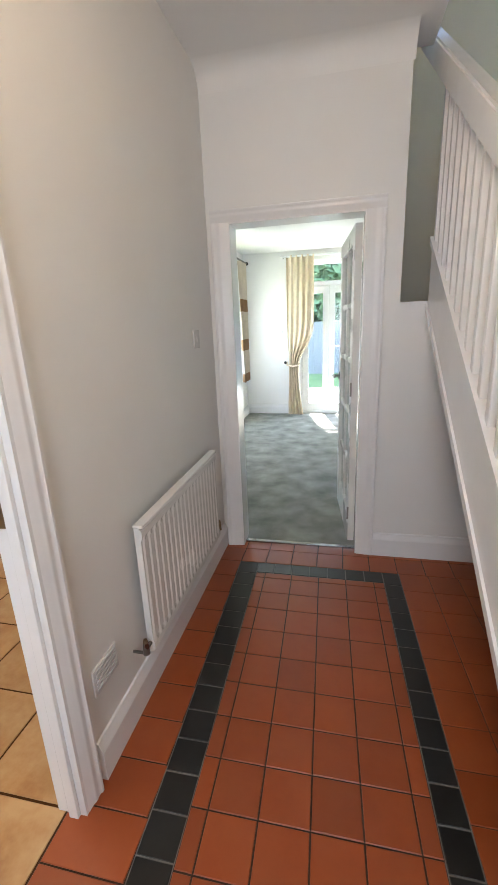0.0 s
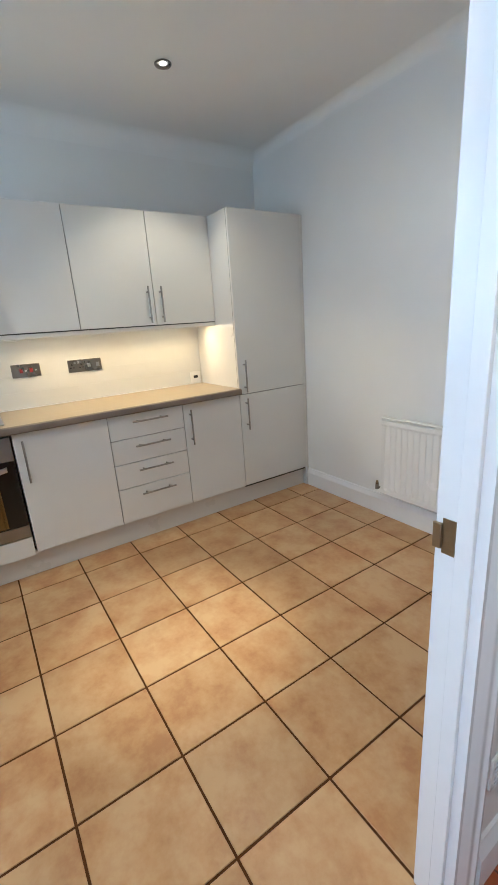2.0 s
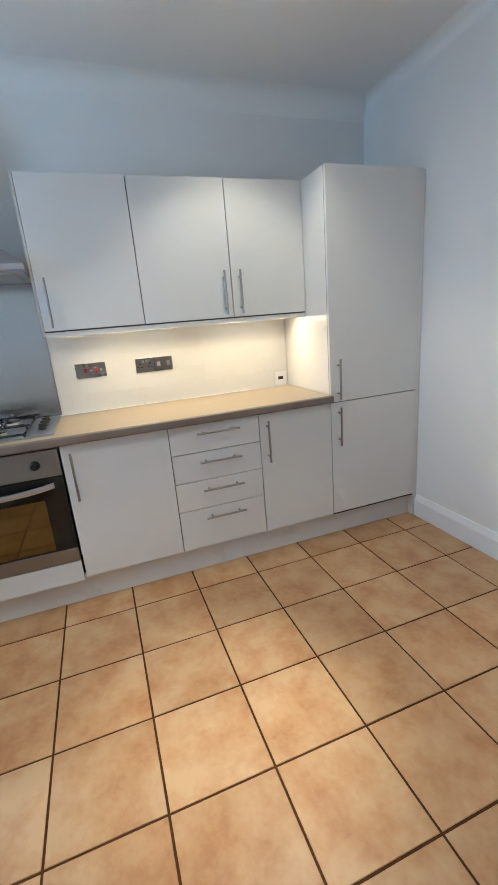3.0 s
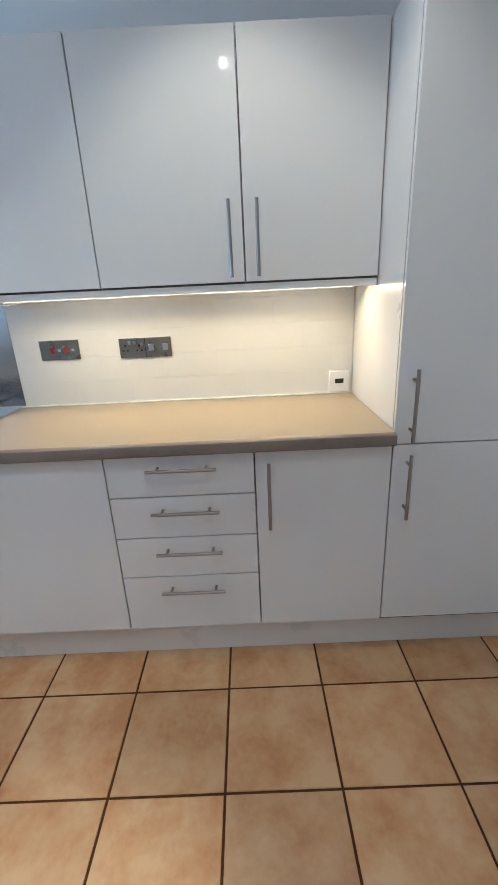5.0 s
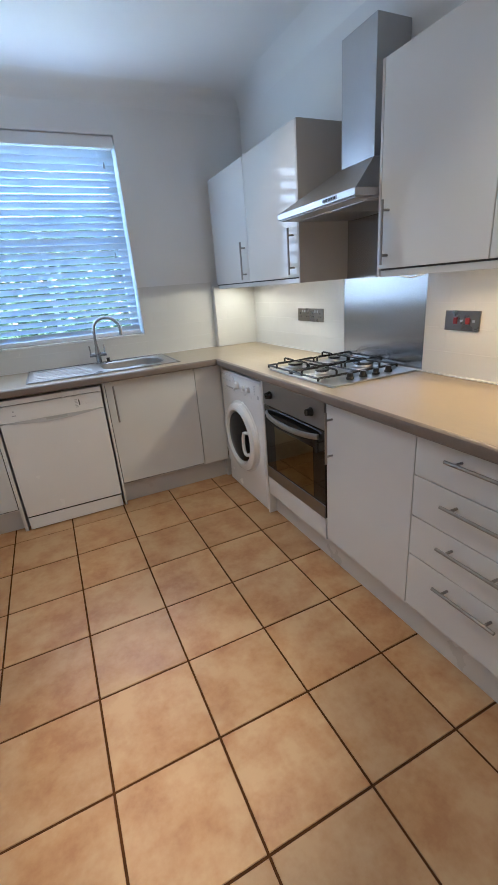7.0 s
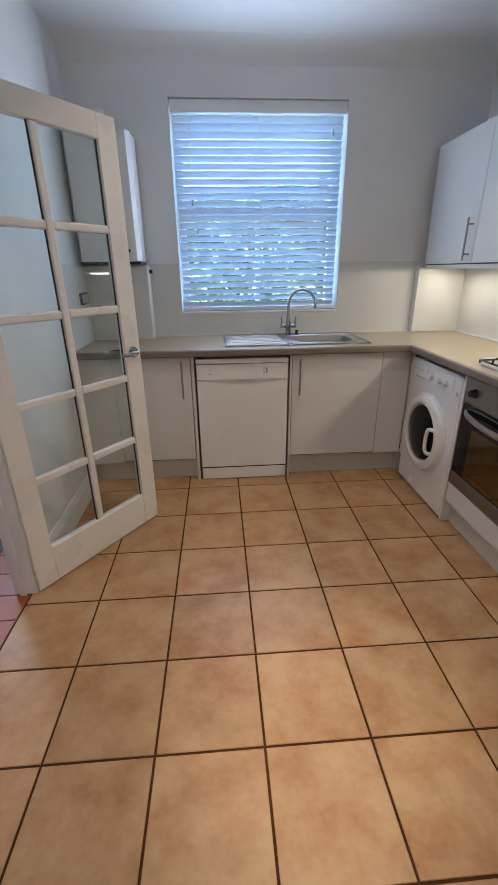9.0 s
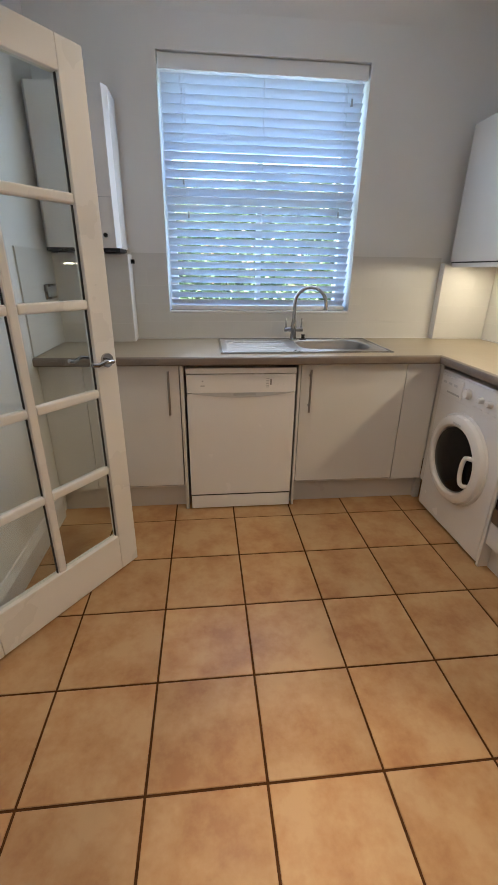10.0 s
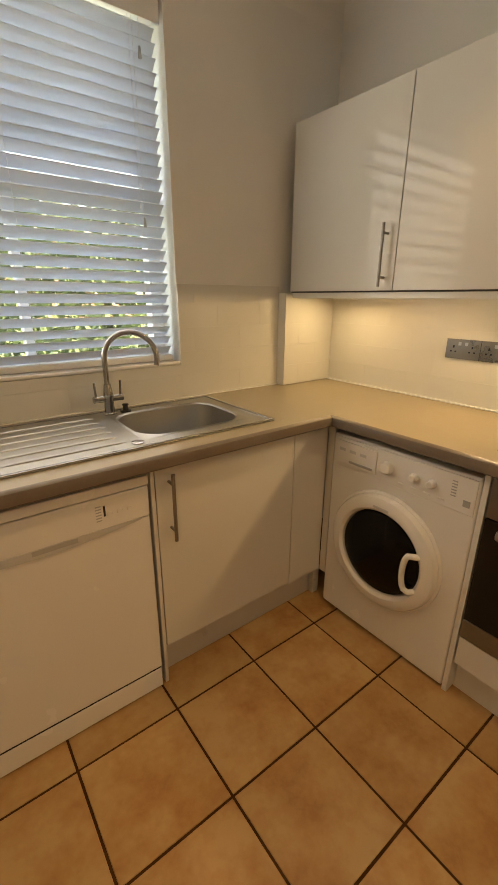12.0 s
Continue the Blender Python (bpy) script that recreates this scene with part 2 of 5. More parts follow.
CURTAINBROWN = surface("brown_check_cloth", (0.27, 0.15, 0.07), 0.85, vary=0.12, scale=12, fine=300, bump=0.25)
PVC = surface("white_pvc", (0.82, 0.83, 0.84), 0.3, vary=0.02, bump=0.01)
SLAT = slat_material("blind_slat")
CORD = surface("blind_cord", (0.75, 0.77, 0.80), 0.7, bump=0)
GLASS = glass_material("clear_glass", (0.93, 0.96, 0.95))
PANE = glass_material("window_glass", (0.92, 0.95, 0.95))
STRIP = lit("strip_diffuser", (1.0, 0.78, 0.5), 0.35)
BULB = lit("downlight_bulb", (1.0, 0.88, 0.72), 0.25)
HALLBULB = lit("hall_globe", (1.0, 0.8, 0.55), 0.35)
GRASS = surface("lawn", (0.10, 0.15, 0.045), 0.9, vary=0.4, scale=3, fine=90, bump=0.6)
PAVING = surface("patio_paving", (0.42, 0.40, 0.36), 0.8, vary=0.2, scale=4, fine=60, bump=0.3)
FENCE = surface("weathered_fence", (0.15, 0.148, 0.15), 0.85, vary=0.3, scale=5, fine=70, bump=0.4, stretch=(1, 1, 0.2))
LEAF = surface("hedge_leaf", (0.11, 0.165, 0.08), 0.6, vary=0.45, scale=8, fine=40, bump=0.1)
BRICK = surface("far_brick", (0.32, 0.20, 0.15), 0.85, vary=0.25, scale=8, fine=60, bump=0.3)


# ---- building helpers ----
def bx(bm, x0, x1, y0, y1, z0, z1, bevel=0.0, seg=2):
    """A box, with rounded edges when bevel is given."""
    m = Matrix.Translation(((x0 + x1) / 2, (y0 + y1) / 2, (z0 + z1) / 2)) @ Matrix.Diagonal((abs(x1 - x0), abs(y1 - y0), abs(z1 - z0), 1))
    vs = bmesh.ops.create_cube(bm, size=1, matrix=m)["verts"]
    if bevel:
        es = list({e for v in vs for e in v.link_edges})
        bmesh.ops.bevel(bm, geom=es, offset=bevel, segments=seg, profile=0.5, affect="EDGES")
    return bm


def box(*a, **k):
    return bx(bmesh.new(), *a, **k)


def rod(bm, p0, p1, r0, r1=None, seg=16):
    p0, p1 = Vector(p0), Vector(p1)
    d = p1 - p0
    m = Matrix.Translation((p0 + p1) / 2) @ d.to_track_quat("Z", "Y").to_matrix().to_4x4()
    bmesh.ops.create_cone(bm, cap_ends=True, segments=seg, radius1=r0, radius2=r0 if r1 is None else r1, depth=d.length, matrix=m)
    return bm


def tube(bm, pts, r, seg=12):
    """A bent pipe through the points."""
    pts = [Vector(p) for p in pts]
    rings = []
    side = None
    for i, p in enumerate(pts):
        d = (pts[min(i + 1, len(pts) - 1)] - pts[max(i - 1, 0)]).normalized()
        if side is None:
            side = d.orthogonal().normalized()
        side = (side - d * side.dot(d)).normalized()
        up = d.cross(side)
        rings.append([bm.verts.new(p + r * (math.cos(a) * side + math.sin(a) * up)) for a in [2 * math.pi * k / seg for k in range(seg)]])
    for a, b in zip(rings, rings[1:]):
        for k in range(seg):
            bm.faces.new((a[k], a[(k + 1) % seg], b[(k + 1) % seg], b[k]))
    bm.faces.new(rings[0][::-1])
    bm.faces.new(rings[-1])
    return bm


def extrude(bm, profile, axis, a0, a1):
    """A closed profile (pairs) drawn along x or y from a0 to a1. Along y the pairs are (x, z), along x they are (y, z), along z (x, y)."""
    def at(p, a):
        return {"y": (p[0], a, p[1]), "x": (a, p[0], p[1]), "z": (p[0], p[1], a)}[axis]
    lo, hi = [bm.verts.new(at(p, a0)) for p in profile], [bm.verts.new(at(p, a1)) for p in profile]
    n = len(profile)
    for k in range(n):
        bm.faces.new((lo[k], lo[(k + 1) % n], hi[(k + 1) % n], hi[k]))
    bm.faces.new(lo[::-1])
    bm.faces.new(hi)
    bmesh.ops.recalc_face_normals(bm, faces=bm.faces[:])
    return bm


def lathe(bm, profile, m, seg=32):
    """Pairs (radius, height) turned about z, then placed by m."""
    rings = []
    for r, h in profile:
        rings.append([bm.verts.new(m @ Vector((r * math.cos(2 * math.pi * k / seg), r * math.sin(2 * math.pi * k / seg), h))) for k in range(seg)])
    for a, b in zip(rings, rings[1:]):
        for k in range(seg):
            bm.faces.new((a[k], a[(k + 1) % seg], b[(k + 1) % seg], b[k]))
    bm.faces.new(rings[0][::-1])
    bm.faces.new(rings[-1])
    bmesh.ops.recalc_face_normals(bm, faces=bm.faces[:])
    return bm


def mesh_of(name, bm, mat, smooth=True):
    me = bpy.data.meshes.new(name)
    bm.to_mesh(me)
    bm.free()
    me.materials.append(mat)
    if smooth and len(me.polygons) > 6:
        me.set_sharp_from_angle(angle=radians(35))
        # flat faces along the axes stay flat, so that only rounded edges are shaded round
        me.polygons.foreach_set("use_smooth", [max(abs(c) for c in p.normal) < 0.9999 for p in me.polygons])
    return me


def base_of(ob):
    while ob.parent:
        ob = ob.parent
    return ob.location.copy()


def part(name, bm, mat, parent, label="", local=False):
    """One mesh under a thing or part; the geometry is given in the room's coordinates unless local."""
    if not local:
        bmesh.ops.translate(bm, verts=bm.verts[:], vec=-base_of(parent))
    ob = new(name, mesh_of(name, bm, mat))
    ob.parent = parent
    return tagged(ob, label) if label else ob


def thing(name, place, label, category, group=""):
    ob = new(name)
    ob.empty_display_size = 0.05
    ob.location = place
    return tagged(ob, label, category, group)


def single(name, bm, mat, label, category, group=""):
    return tagged(new(name, mesh_of(name, bm, mat)), label, category, group)


def setting(name, bm, mat, label="", category=""):
    return tagged(new(name, mesh_of(name, bm, mat)), label, category, kind="structure")


# ---- the rooms ----
KX0, KX1, KY0, KY1 = -3.475, -0.77, -1.68, 2.27
HX0, HX1, HY0, HY1 = -0.70, 1.28, -1.40, 2.30
LX0, LX1, LY0, LY1 = -1.42, 1.75, 2.42, 6.35
KZ, HZ, LZ = 2.62, 2.56, 2.35
DY0, DY1, DZ = -0.055, 0.735, 1.965
FX0, FX1, FZ = -0.598, 0.140, 1.900
WX0, WX1, WZ0, WZ1 = -2.54, -1.395, 1.065, 2.352

setting("wall_west", box(KX0 - 0.12, KX0, KY0 - 0.25, KY1 + 0.12, -0.1, KZ), WALL, "white painted kitchen wall behind the units", "wall")
setting("wall_north", box(KX0, KX1, KY1, KY1 + 0.13, -0.1, KZ), WALL, "white painted kitchen wall with a radiator", "wall")
b = bmesh.new()
bx(b, KX0, WX0, KY0 - 0.25, KY0, -0.1, KZ)
bx(b, WX1, HX0, KY0 - 0.25, KY0, -0.1, KZ)
bx(b, WX0, WX1, KY0 - 0.25, KY0, -0.1, WZ0)
bx(b, WX0, WX1, KY0 - 0.25, KY0, WZ1, KZ)
setting("wall_south", b, WALL, "white painted kitchen wall round the window", "wall")
b = bmesh.new()
bx(b, KX1, HX0, KY0, DY0, -0.1, KZ)
bx(b, KX1, HX0, DY1, LY0 - 0.02, -0.1, KZ)
bx(b, KX1, HX0, DY0, DY1, DZ, KZ)
setting("wall_between", b, WALL, "white painted wall between hall and kitchen", "wall")
b = bmesh.new()
bx(b, HX0, FX0, HY1, LY0, -0.1, HZ)
bx(b, FX0, FX1, HY1, LY0, FZ, HZ)
bx(b, FX1, 0.30, HY1, LY0, -0.1, HZ)
bx(b, 0.30, HX1, HY1, LY0, -0.1, 1.444)
setting("wall_hall_end", b, WALL, "white painted wall at the end of the hall", "wall")
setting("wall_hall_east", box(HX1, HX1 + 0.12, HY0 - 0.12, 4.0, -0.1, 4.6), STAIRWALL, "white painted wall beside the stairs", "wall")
setting("wall_hall_south", box(HX0 - 0.07, HX1, HY0 - 0.12, HY0, -0.1, 4.6), WALL, "plain painted wall behind the hall", "wall")
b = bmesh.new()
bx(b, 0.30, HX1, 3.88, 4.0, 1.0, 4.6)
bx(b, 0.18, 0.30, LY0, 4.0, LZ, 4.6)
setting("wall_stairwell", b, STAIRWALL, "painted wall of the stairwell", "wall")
setting("ceiling_kitchen", box(KX0 - 0.12, HX0, KY0 - 0.25, KY1 + 0.13, KZ, KZ + 0.1), CEIL, "white kitchen ceiling", "ceiling")
b = bmesh.new()
bx(b, HX0, 0.40, HY0, LY0, HZ, HZ + 0.12)
setting("ceiling_hall", b, CEIL, "white hall ceiling", "ceiling")
b = bmesh.new()
bx(b, 0.18, HX1 + 0.12, HY0 - 0.12, 4.0, 4.6, 4.7)
bx(b, 0.31, 0.40, HY0, LY0 - 0.12, HZ + 0.125, 4.6)
setting("ceiling_stairwell", b, CEIL, "white ceiling high over the stairs", "ceiling")

# lounge
setting("floor_lounge", box(LX0 - 0.1, LX1 + 0.1, LY0 - 0.06, LY1 + 0.15, -0.1, 0.006), CARPET, "grey-green carpet of the lounge", "carpet")
b = bmesh.new()
bx(b, LX0 - 0.12, LX0, LY0 - 0.15, 4.75, -0.1, LZ)
bx(b, LX0 - 0.12, LX0, 5.75, LY1, -0.1, LZ)
bx(b, LX0 - 0.12, LX0, 4.75, 5.75, -0.1, 0.8)
bx(b, LX0 - 0.12, LX0, 4.75, 5.75, 2.0, LZ)
setting("wall_lounge_west", b, WALL, "white lounge wall with a curtained window", "wall")
setting("wall_lounge_east", box(LX1, LX1 + 0.12, LY0, LY1, -0.1, LZ), WALL, "white lounge wall", "wall")
PX0, PX1, PZ = -0.62, 0.95, 2.21
b = bmesh.new()
bx(b, LX0 - 0.12, PX0, LY1, LY1 + 0.2, -0.1, LZ)
bx(b, PX1, LX1 + 0.12, LY1, LY1 + 0.2, -0.1, LZ)
bx(b, PX0, PX1, LY1, LY1 + 0.2, PZ, LZ)
setting("wall_lounge_north", b, WALL, "white lounge wall round the patio doors", "wall")
b = bmesh.new()
bx(b, LX0 - 0.12, 0.18, LY0, LY1 + 0.2, LZ, LZ + 0.1)
bx(b, 0.18, LX1 + 0.12, 4.0, LY1 + 0.2, LZ, LZ + 0.1)
bx(b, HX1 + 0.12, LX1 + 0.12, LY0, 4.0, LZ, LZ + 0.1)
setting("ceiling_lounge", b, CEIL, "white lounge ceiling", "ceiling")
setting("wall_lounge_south", box(HX1 + 0.12, LX1 + 0.12, LY0 - 0.12, LY0, -0.1, LZ), WALL, "white lounge wall", "wall")
b = bmesh.new()
bx(b, 0.19, 0.30, LY0, 3.88, -0.1, LZ)
bx(b, 0.30, HX1, 3.88, 4.0, -0.1, 1.0)
setting("wall_under_stairs", b, WALL, "white lounge wall beside the stairs", "wall")
# skirting and coving
def skirting_profile(face, out):
    """(across, z) of a moulded skirting board, from the wall face outward."""
    return [(face, 0.0), (face + out * 0.020, 0.0), (face + out * 0.020, 0.105), (face + out * 0.016, 0.118), (face + out * 0.010, 0.128), (face + out * 0.007, 0.142), (face, 0.145)]


setting("baseboard_kitchen_north", extrude(bmesh.new(), skirting_profile(KY1, -1), "x", -2.90, KX1), GLOSS, "white moulded skirting board", "skirting")
setting("baseboard_kitchen_east", extrude(bmesh.new(), skirting_profile(KX1, -1), "y", 0.81, KY1 - 0.02), GLOSS, "white moulded skirting board", "skirting")
setting("baseboard_kitchen_east_rear", extrude(bmesh.new(), skirting_profile(KX1, -1), "y", -1.06, -0.13), GLOSS, "white moulded skirting board", "skirting")
setting("baseboard_hall_west", extrude(bmesh.new(), skirting_profile(HX0, 1), "y", 0.81, HY1), GLOSS, "white moulded skirting board", "skirting")
setting("baseboard_hall_end", extrude(bmesh.new(), skirting_profile(HY1, -1), "x", 0.195, HX1), GLOSS, "white moulded skirting board", "skirting")
setting("baseboard_lounge_north", extrude(bmesh.new(), skirting_profile(LY1, -1), "x", LX0, PX0), GLOSS, "white skirting board", "skirting")
setting("baseboard_lounge_west", extrude(bmesh.new(), skirting_profile(LX0, 1), "y", LY0, LY1 - 0.02), GLOSS, "white skirting board", "skirting")


def cove(face, out, top, size):
    pts = [(face, top)]
    for k in range(7):
        a = k / 6 * math.pi / 2
        pts.append((face + out * size * (1 - math.sin(a)), top - size * (1 - math.cos(a))))
    return pts[:1] + pts[1:]


setting("trim_cove_south", extrude(bmesh.new(), cove(KY0, 1, KZ, 0.11), "x", KX0, KX1), CEIL, "white plaster coving", "coving")
setting("trim_cove_north", extrude(bmesh.new(), cove(KY1, -1, KZ, 0.06), "x", KX0, KX1), CEIL, "white plaster coving", "coving")
setting("trim_cove_west", extrude(bmesh.new(), cove(KX0, 1, KZ, 0.11), "y", KY0, KY1), CEIL, "white plaster coving", "coving")
setting("trim_cove_hall", extrude(bmesh.new(), cove(HY1, -1, HZ, 0.10), "x", HX0, 0.31), CEIL, "white plaster coving", "coving")

# door linings and architraves
def architrave_profile(inner, out_edge, face, out):
    """Across the width from inner to outer edge, standing out of the wall face."""
    w = out_edge - inner
    f = [(0.0, 0), (0.0, 0.010), (0.06, 0.013), (0.34, 0.0145), (0.42, 0.018), (0.54, 0.019), (0.66, 0.0175), (0.76, 0.0185), (0.84, 0.023), (0.94, 0.023), (1.0, 0.019), (1.0, 0)]
    return [(inner + w * a, face + out * d) for a, d in f]


AW = 0.072
frame_k = setting("door_1_frame", box(KX1 - 0.012, HX0 + 0.012, DY1 - 0.028, DY1, 0, DZ), GLOSS, "white gloss door lining with moulded architraves", "door frame")
part("lining", box(KX1 - 0.012, HX0 + 0.012, DY0, DY0 + 0.028, 0, DZ), GLOSS, frame_k)
part("lining", box(KX1 - 0.012, HX0 + 0.012, DY0 + 0.028, DY1 - 0.028, DZ - 0.028, DZ), GLOSS, frame_k)
for y in (DY1 - 0.028, DY0 + 0.028):
    s = -1 if y > 0.3 else 1
    part("door_stop", box(KX1 + 0.032, KX1 + 0.062, min(y, y + s * 0.013), max(y, y + s * 0.013), 0, DZ - 0.03, bevel=0.002), GLOSS, frame_k)
part("door_stop", box(KX1 + 0.032, KX1 + 0.062, DY0 + 0.042, DY1 - 0.042, DZ - 0.041, DZ - 0.029), GLOSS, frame_k)
for face, out in ((HX0, 1), (KX1, -1)):
    for inner, outer in ((DY1 - 0.020, DY1 - 0.020 + AW), (DY0 + 0.020, DY0 + 0.020 - AW)):
        prof = [(d, a) for a, d in architrave_profile(inner, outer, face, out)]
        part("architrave", extrude(bmesh.new(), prof, "z", 0, DZ - 0.02), GLOSS, frame_k)
    prof = [(d, a) for a, d in architrave_profile(DZ - 0.020, DZ - 0.020 + AW, face, out)]
    part("architrave", extrude(bmesh.new(), prof, "y", DY0 + 0.020 - AW, DY1 - 0.020 + AW), GLOSS, frame_k)
strike = part("strike_plate", box(KX1 + 0.001, KX1 + 0.026, DY1 - 0.0305, DY1 - 0.028, 0.925, 0.995, bevel=0.001), BRASS, frame_k, "dull metal strike plate")
part("latch_lip", box(KX1 - 0.014, KX1 + 0.003, DY1 - 0.037, DY1 - 0.0305, 0.935, 0.985, bevel=0.002), BRASS, strike)

frame_l = setting("door_2_frame", box(FX0, FX0 + 0.025, HY1 - 0.010, LY0 + 0.012, 0, FZ), GLOSS, "white gloss door frame with wide moulded architraves", "door frame")
part("lining", box(FX1 - 0.025, FX1, HY1 - 0.010, LY0 + 0.012, 0, FZ), GLOSS, frame_l)
part("lining", box(FX0 + 0.025, FX1 - 0.025, HY1 - 0.010, LY0 + 0.012, FZ - 0.025, FZ), GLOSS, frame_l)
for inner, outer in ((FX0 + 0.018, FX0 + 0.018 - 0.095), (FX1 - 0.018, FX1 - 0.018 + 0.095)):
    part("architrave", extrude(bmesh.new(), architrave_profile(inner, outer, HY1, -1), "z", 0, FZ - 0.018), GLOSS, frame_l)
prof = [(d, a) for a, d in architrave_profile(FZ - 0.018, FZ - 0.018 + 0.06, HY1, -1)]
part("architrave", extrude(bmesh.new(), prof, "x", FX0 + 0.018 - 0.095, FX1 - 0.018 + 0.095), GLOSS, frame_l)
setting("trim_threshold", box(FX0 + 0.025, FX1 - 0.025, 2.335, 2.362, -0.01, 0.012, bevel=0.003), CHROME, "thin metal threshold strip", "threshold strip")


# glazed doors
def glazed_door(name, m, width, height, label, rows=5, edge_shade=True):
    """A white ten-light door, hinged at its origin, lying along +x; thickness along y."""
    d = new(name)
    d.matrix_basis = m
    tagged(d, label, "door", kind="structure")
    t, st, tr, br, bar = 0.040, 0.098, 0.092, 0.186, 0.034
    def p(nm, *a, parent=None, mat=DOORWHITE, bevel=0.004):
        return part(nm, box(*a, bevel=bevel), mat, parent or d, local=True)
    p("stile", 0, st, 0, t, 0.006, height)
    p("stile", width - st, width, 0, t, 0.006, height)
    p("rail", st, width - st, 0.001, t - 0.001, height - tr, height)
    p("rail", st, width - st, 0.001, t - 0.001, 0.006, br)
    mx = width / 2
    p("glazing_bar", mx - bar / 2, mx + bar / 2, 0.004, t - 0.004, br, height - tr, bevel=0.008)
    ph = (height - tr - br) / rows
    for k in range(1, rows):
        z = br + k * ph
        p("glazing_bar", st, mx - bar / 2, 0.004, t - 0.004, z - bar / 2, z + bar / 2, bevel=0.008)
        p("glazing_bar", mx + bar / 2, width - st, 0.004, t - 0.004, z - bar / 2, z + bar / 2, bevel=0.008)
    for k in range(rows):
        for x0, x1 in ((st, mx - bar / 2), (mx + bar / 2, width - st)):
            g = p("pane", x0, x1, t / 2 - 0.002, t / 2 + 0.002, br + k * ph + (bar / 2 if k else 0), br + (k + 1) * ph - (bar / 2 if k < rows - 1 else 0), mat=GLASS, bevel=0)
            g.visible_shadow = False
            # thin dark strips draw the shade where each pane meets its bars
            for xs in (x0 + 0.0005, x1 - 0.0035) if edge_shade else ():
                p("pane_edge_shade", xs, xs + 0.003, t / 2 - 0.0045, t / 2 + 0.0045, br + k * ph + (bar / 2 if k else 0), br + (k + 1) * ph - (bar / 2 if k < rows - 1 else 0), mat=GAP, bevel=0)
    for side in (-1, 1):
        y0 = 0 if side < 0 else t
        hb = bmesh.new()
        rod(hb, (width - 0.05, y0, 0.985), (width - 0.05, y0 + side * 0.010, 0.985), 0.027, seg=24)
        rose = part("handle_rose", hb, CHROME, d, "chrome lever handle", local=True)
        hb = bmesh.new()
        tube(hb, [(width - 0.05, y0 + side * 0.006, 0.985), (width - 0.05, y0 + side * 0.040, 0.985), (width - 0.062, y0 + side * 0.050, 0.986), (width - 0.095, y0 + side * 0.050, 0.992), (width - 0.13, y0 + side * 0.047, 0.982), (width - 0.155, y0 + side * 0.045, 0.988)], 0.008)
        part("lever", hb, CHROME, rose, local=True)
    p("latch_plate", width - 0.0005, width + 0.002, 0.009, t - 0.009, 0.92, 1.01, mat=CHROME, bevel=0.0005)
    for z in (0.2, 0.98):
        hb = bmesh.new()
        rod(hb, (-0.004, t + 0.003, z - 0.04), (-0.004, t + 0.003, z + 0.04), 0.006)
        part("hinge", hb, SATIN, d, local=True)
    return d


ang = math.degrees(math.atan2(-0.613, -0.456))
glazed_door("door_1", pose(-0.795, -0.030, 0.0, 0, 0, ang), 0.765, 1.958, "white glazed ten-pane door standing open into the kitchen")
glazed_door("door_2", pose(FX1 - 0.027, LY0 + 0.014, 0.0, 0, 0, 96), 0.69, 1.855, "white glazed ten-pane door standing open into the lounge", edge_shade=False)


# ---- kitchen units ----
def bar_handle(parent, a, b, out, r=0.006):
    """A round satin bar on two posts; a and b are its ends on the front's face."""
    a, b, out = Vector(a), Vector(b), Vector(out)
    d = (b - a).normalized()
    bm = bmesh.new()
    rod(bm, a + out * 0.034, b + out * 0.034, r)
    ob = part("handle", bm, SATIN, parent, "brushed metal bar handle")
    for q in (a + d * 0.035, b - d * 0.035):
        bm = bmesh.new()
        rod(bm, q, q + out * 0.034, 0.005, seg=10)
        part("post", bm, SATIN, ob)
    return ob


XF = -2.90      # door faces of the run along the wall
YF = -1.085     # door faces of the sink run
G = 0.002


def base_west(y0, y1, label, fronts, handle):
    """A base unit of the long run; fronts: (z0, z1) of its doors or drawers."""
    u = thing("base_unit", (-3.23, (y0 + y1) / 2, 0), label, "kitchen cabinet", "base units")
    part("body", box(KX0 + 0.004, XF - 0.0205, y0 + 0.001, y1 - 0.001, 0.15, 0.864), CARCASS, u)
    part("gap_shade_sheet", box(XF - 0.020, XF - 0.0175, y0 + 0.001, y1 - 0.001, 0.15, 0.864), GAP, u)
    for z0, z1 in fronts:
        f = part("drawer_front" if handle == "bar" else "door", box(XF - 0.017, XF, y0 + G, y1 - G, z0 + G, z1 - G, bevel=0.0018), UNIT, u)
        if handle == "bar":
            ym, zt = (y0 + y1) / 2 + 0.01, z1 - 0.050
            bar_handle(f, (XF, ym - 0.115, zt), (XF, ym + 0.115, zt), (1, 0, 0))
        elif handle == "low":
            bar_handle(f, (XF, y0 + 0.045, z1 - 0.28), (XF, y0 + 0.045, z1 - 0.04), (1, 0, 0))
        elif handle == "high":
            bar_handle(f, (XF, y1 - 0.045, z1 - 0.28), (XF, y1 - 0.045, z1 - 0.04), (1, 0, 0))
    return u


base_west(0.170, 0.682, "white gloss base unit with one door beside the oven", [(0.155, 0.864)], "low")
base_west(0.682, 1.178, "white gloss base unit with four drawers", [(0.155, 0.388), (0.388, 0.550), (0.550, 0.708), (0.708, 0.864)], "bar")
base_west(1.178, 1.630, "white gloss base unit with one door below the worktop", [(0.155, 0.864)], "low")

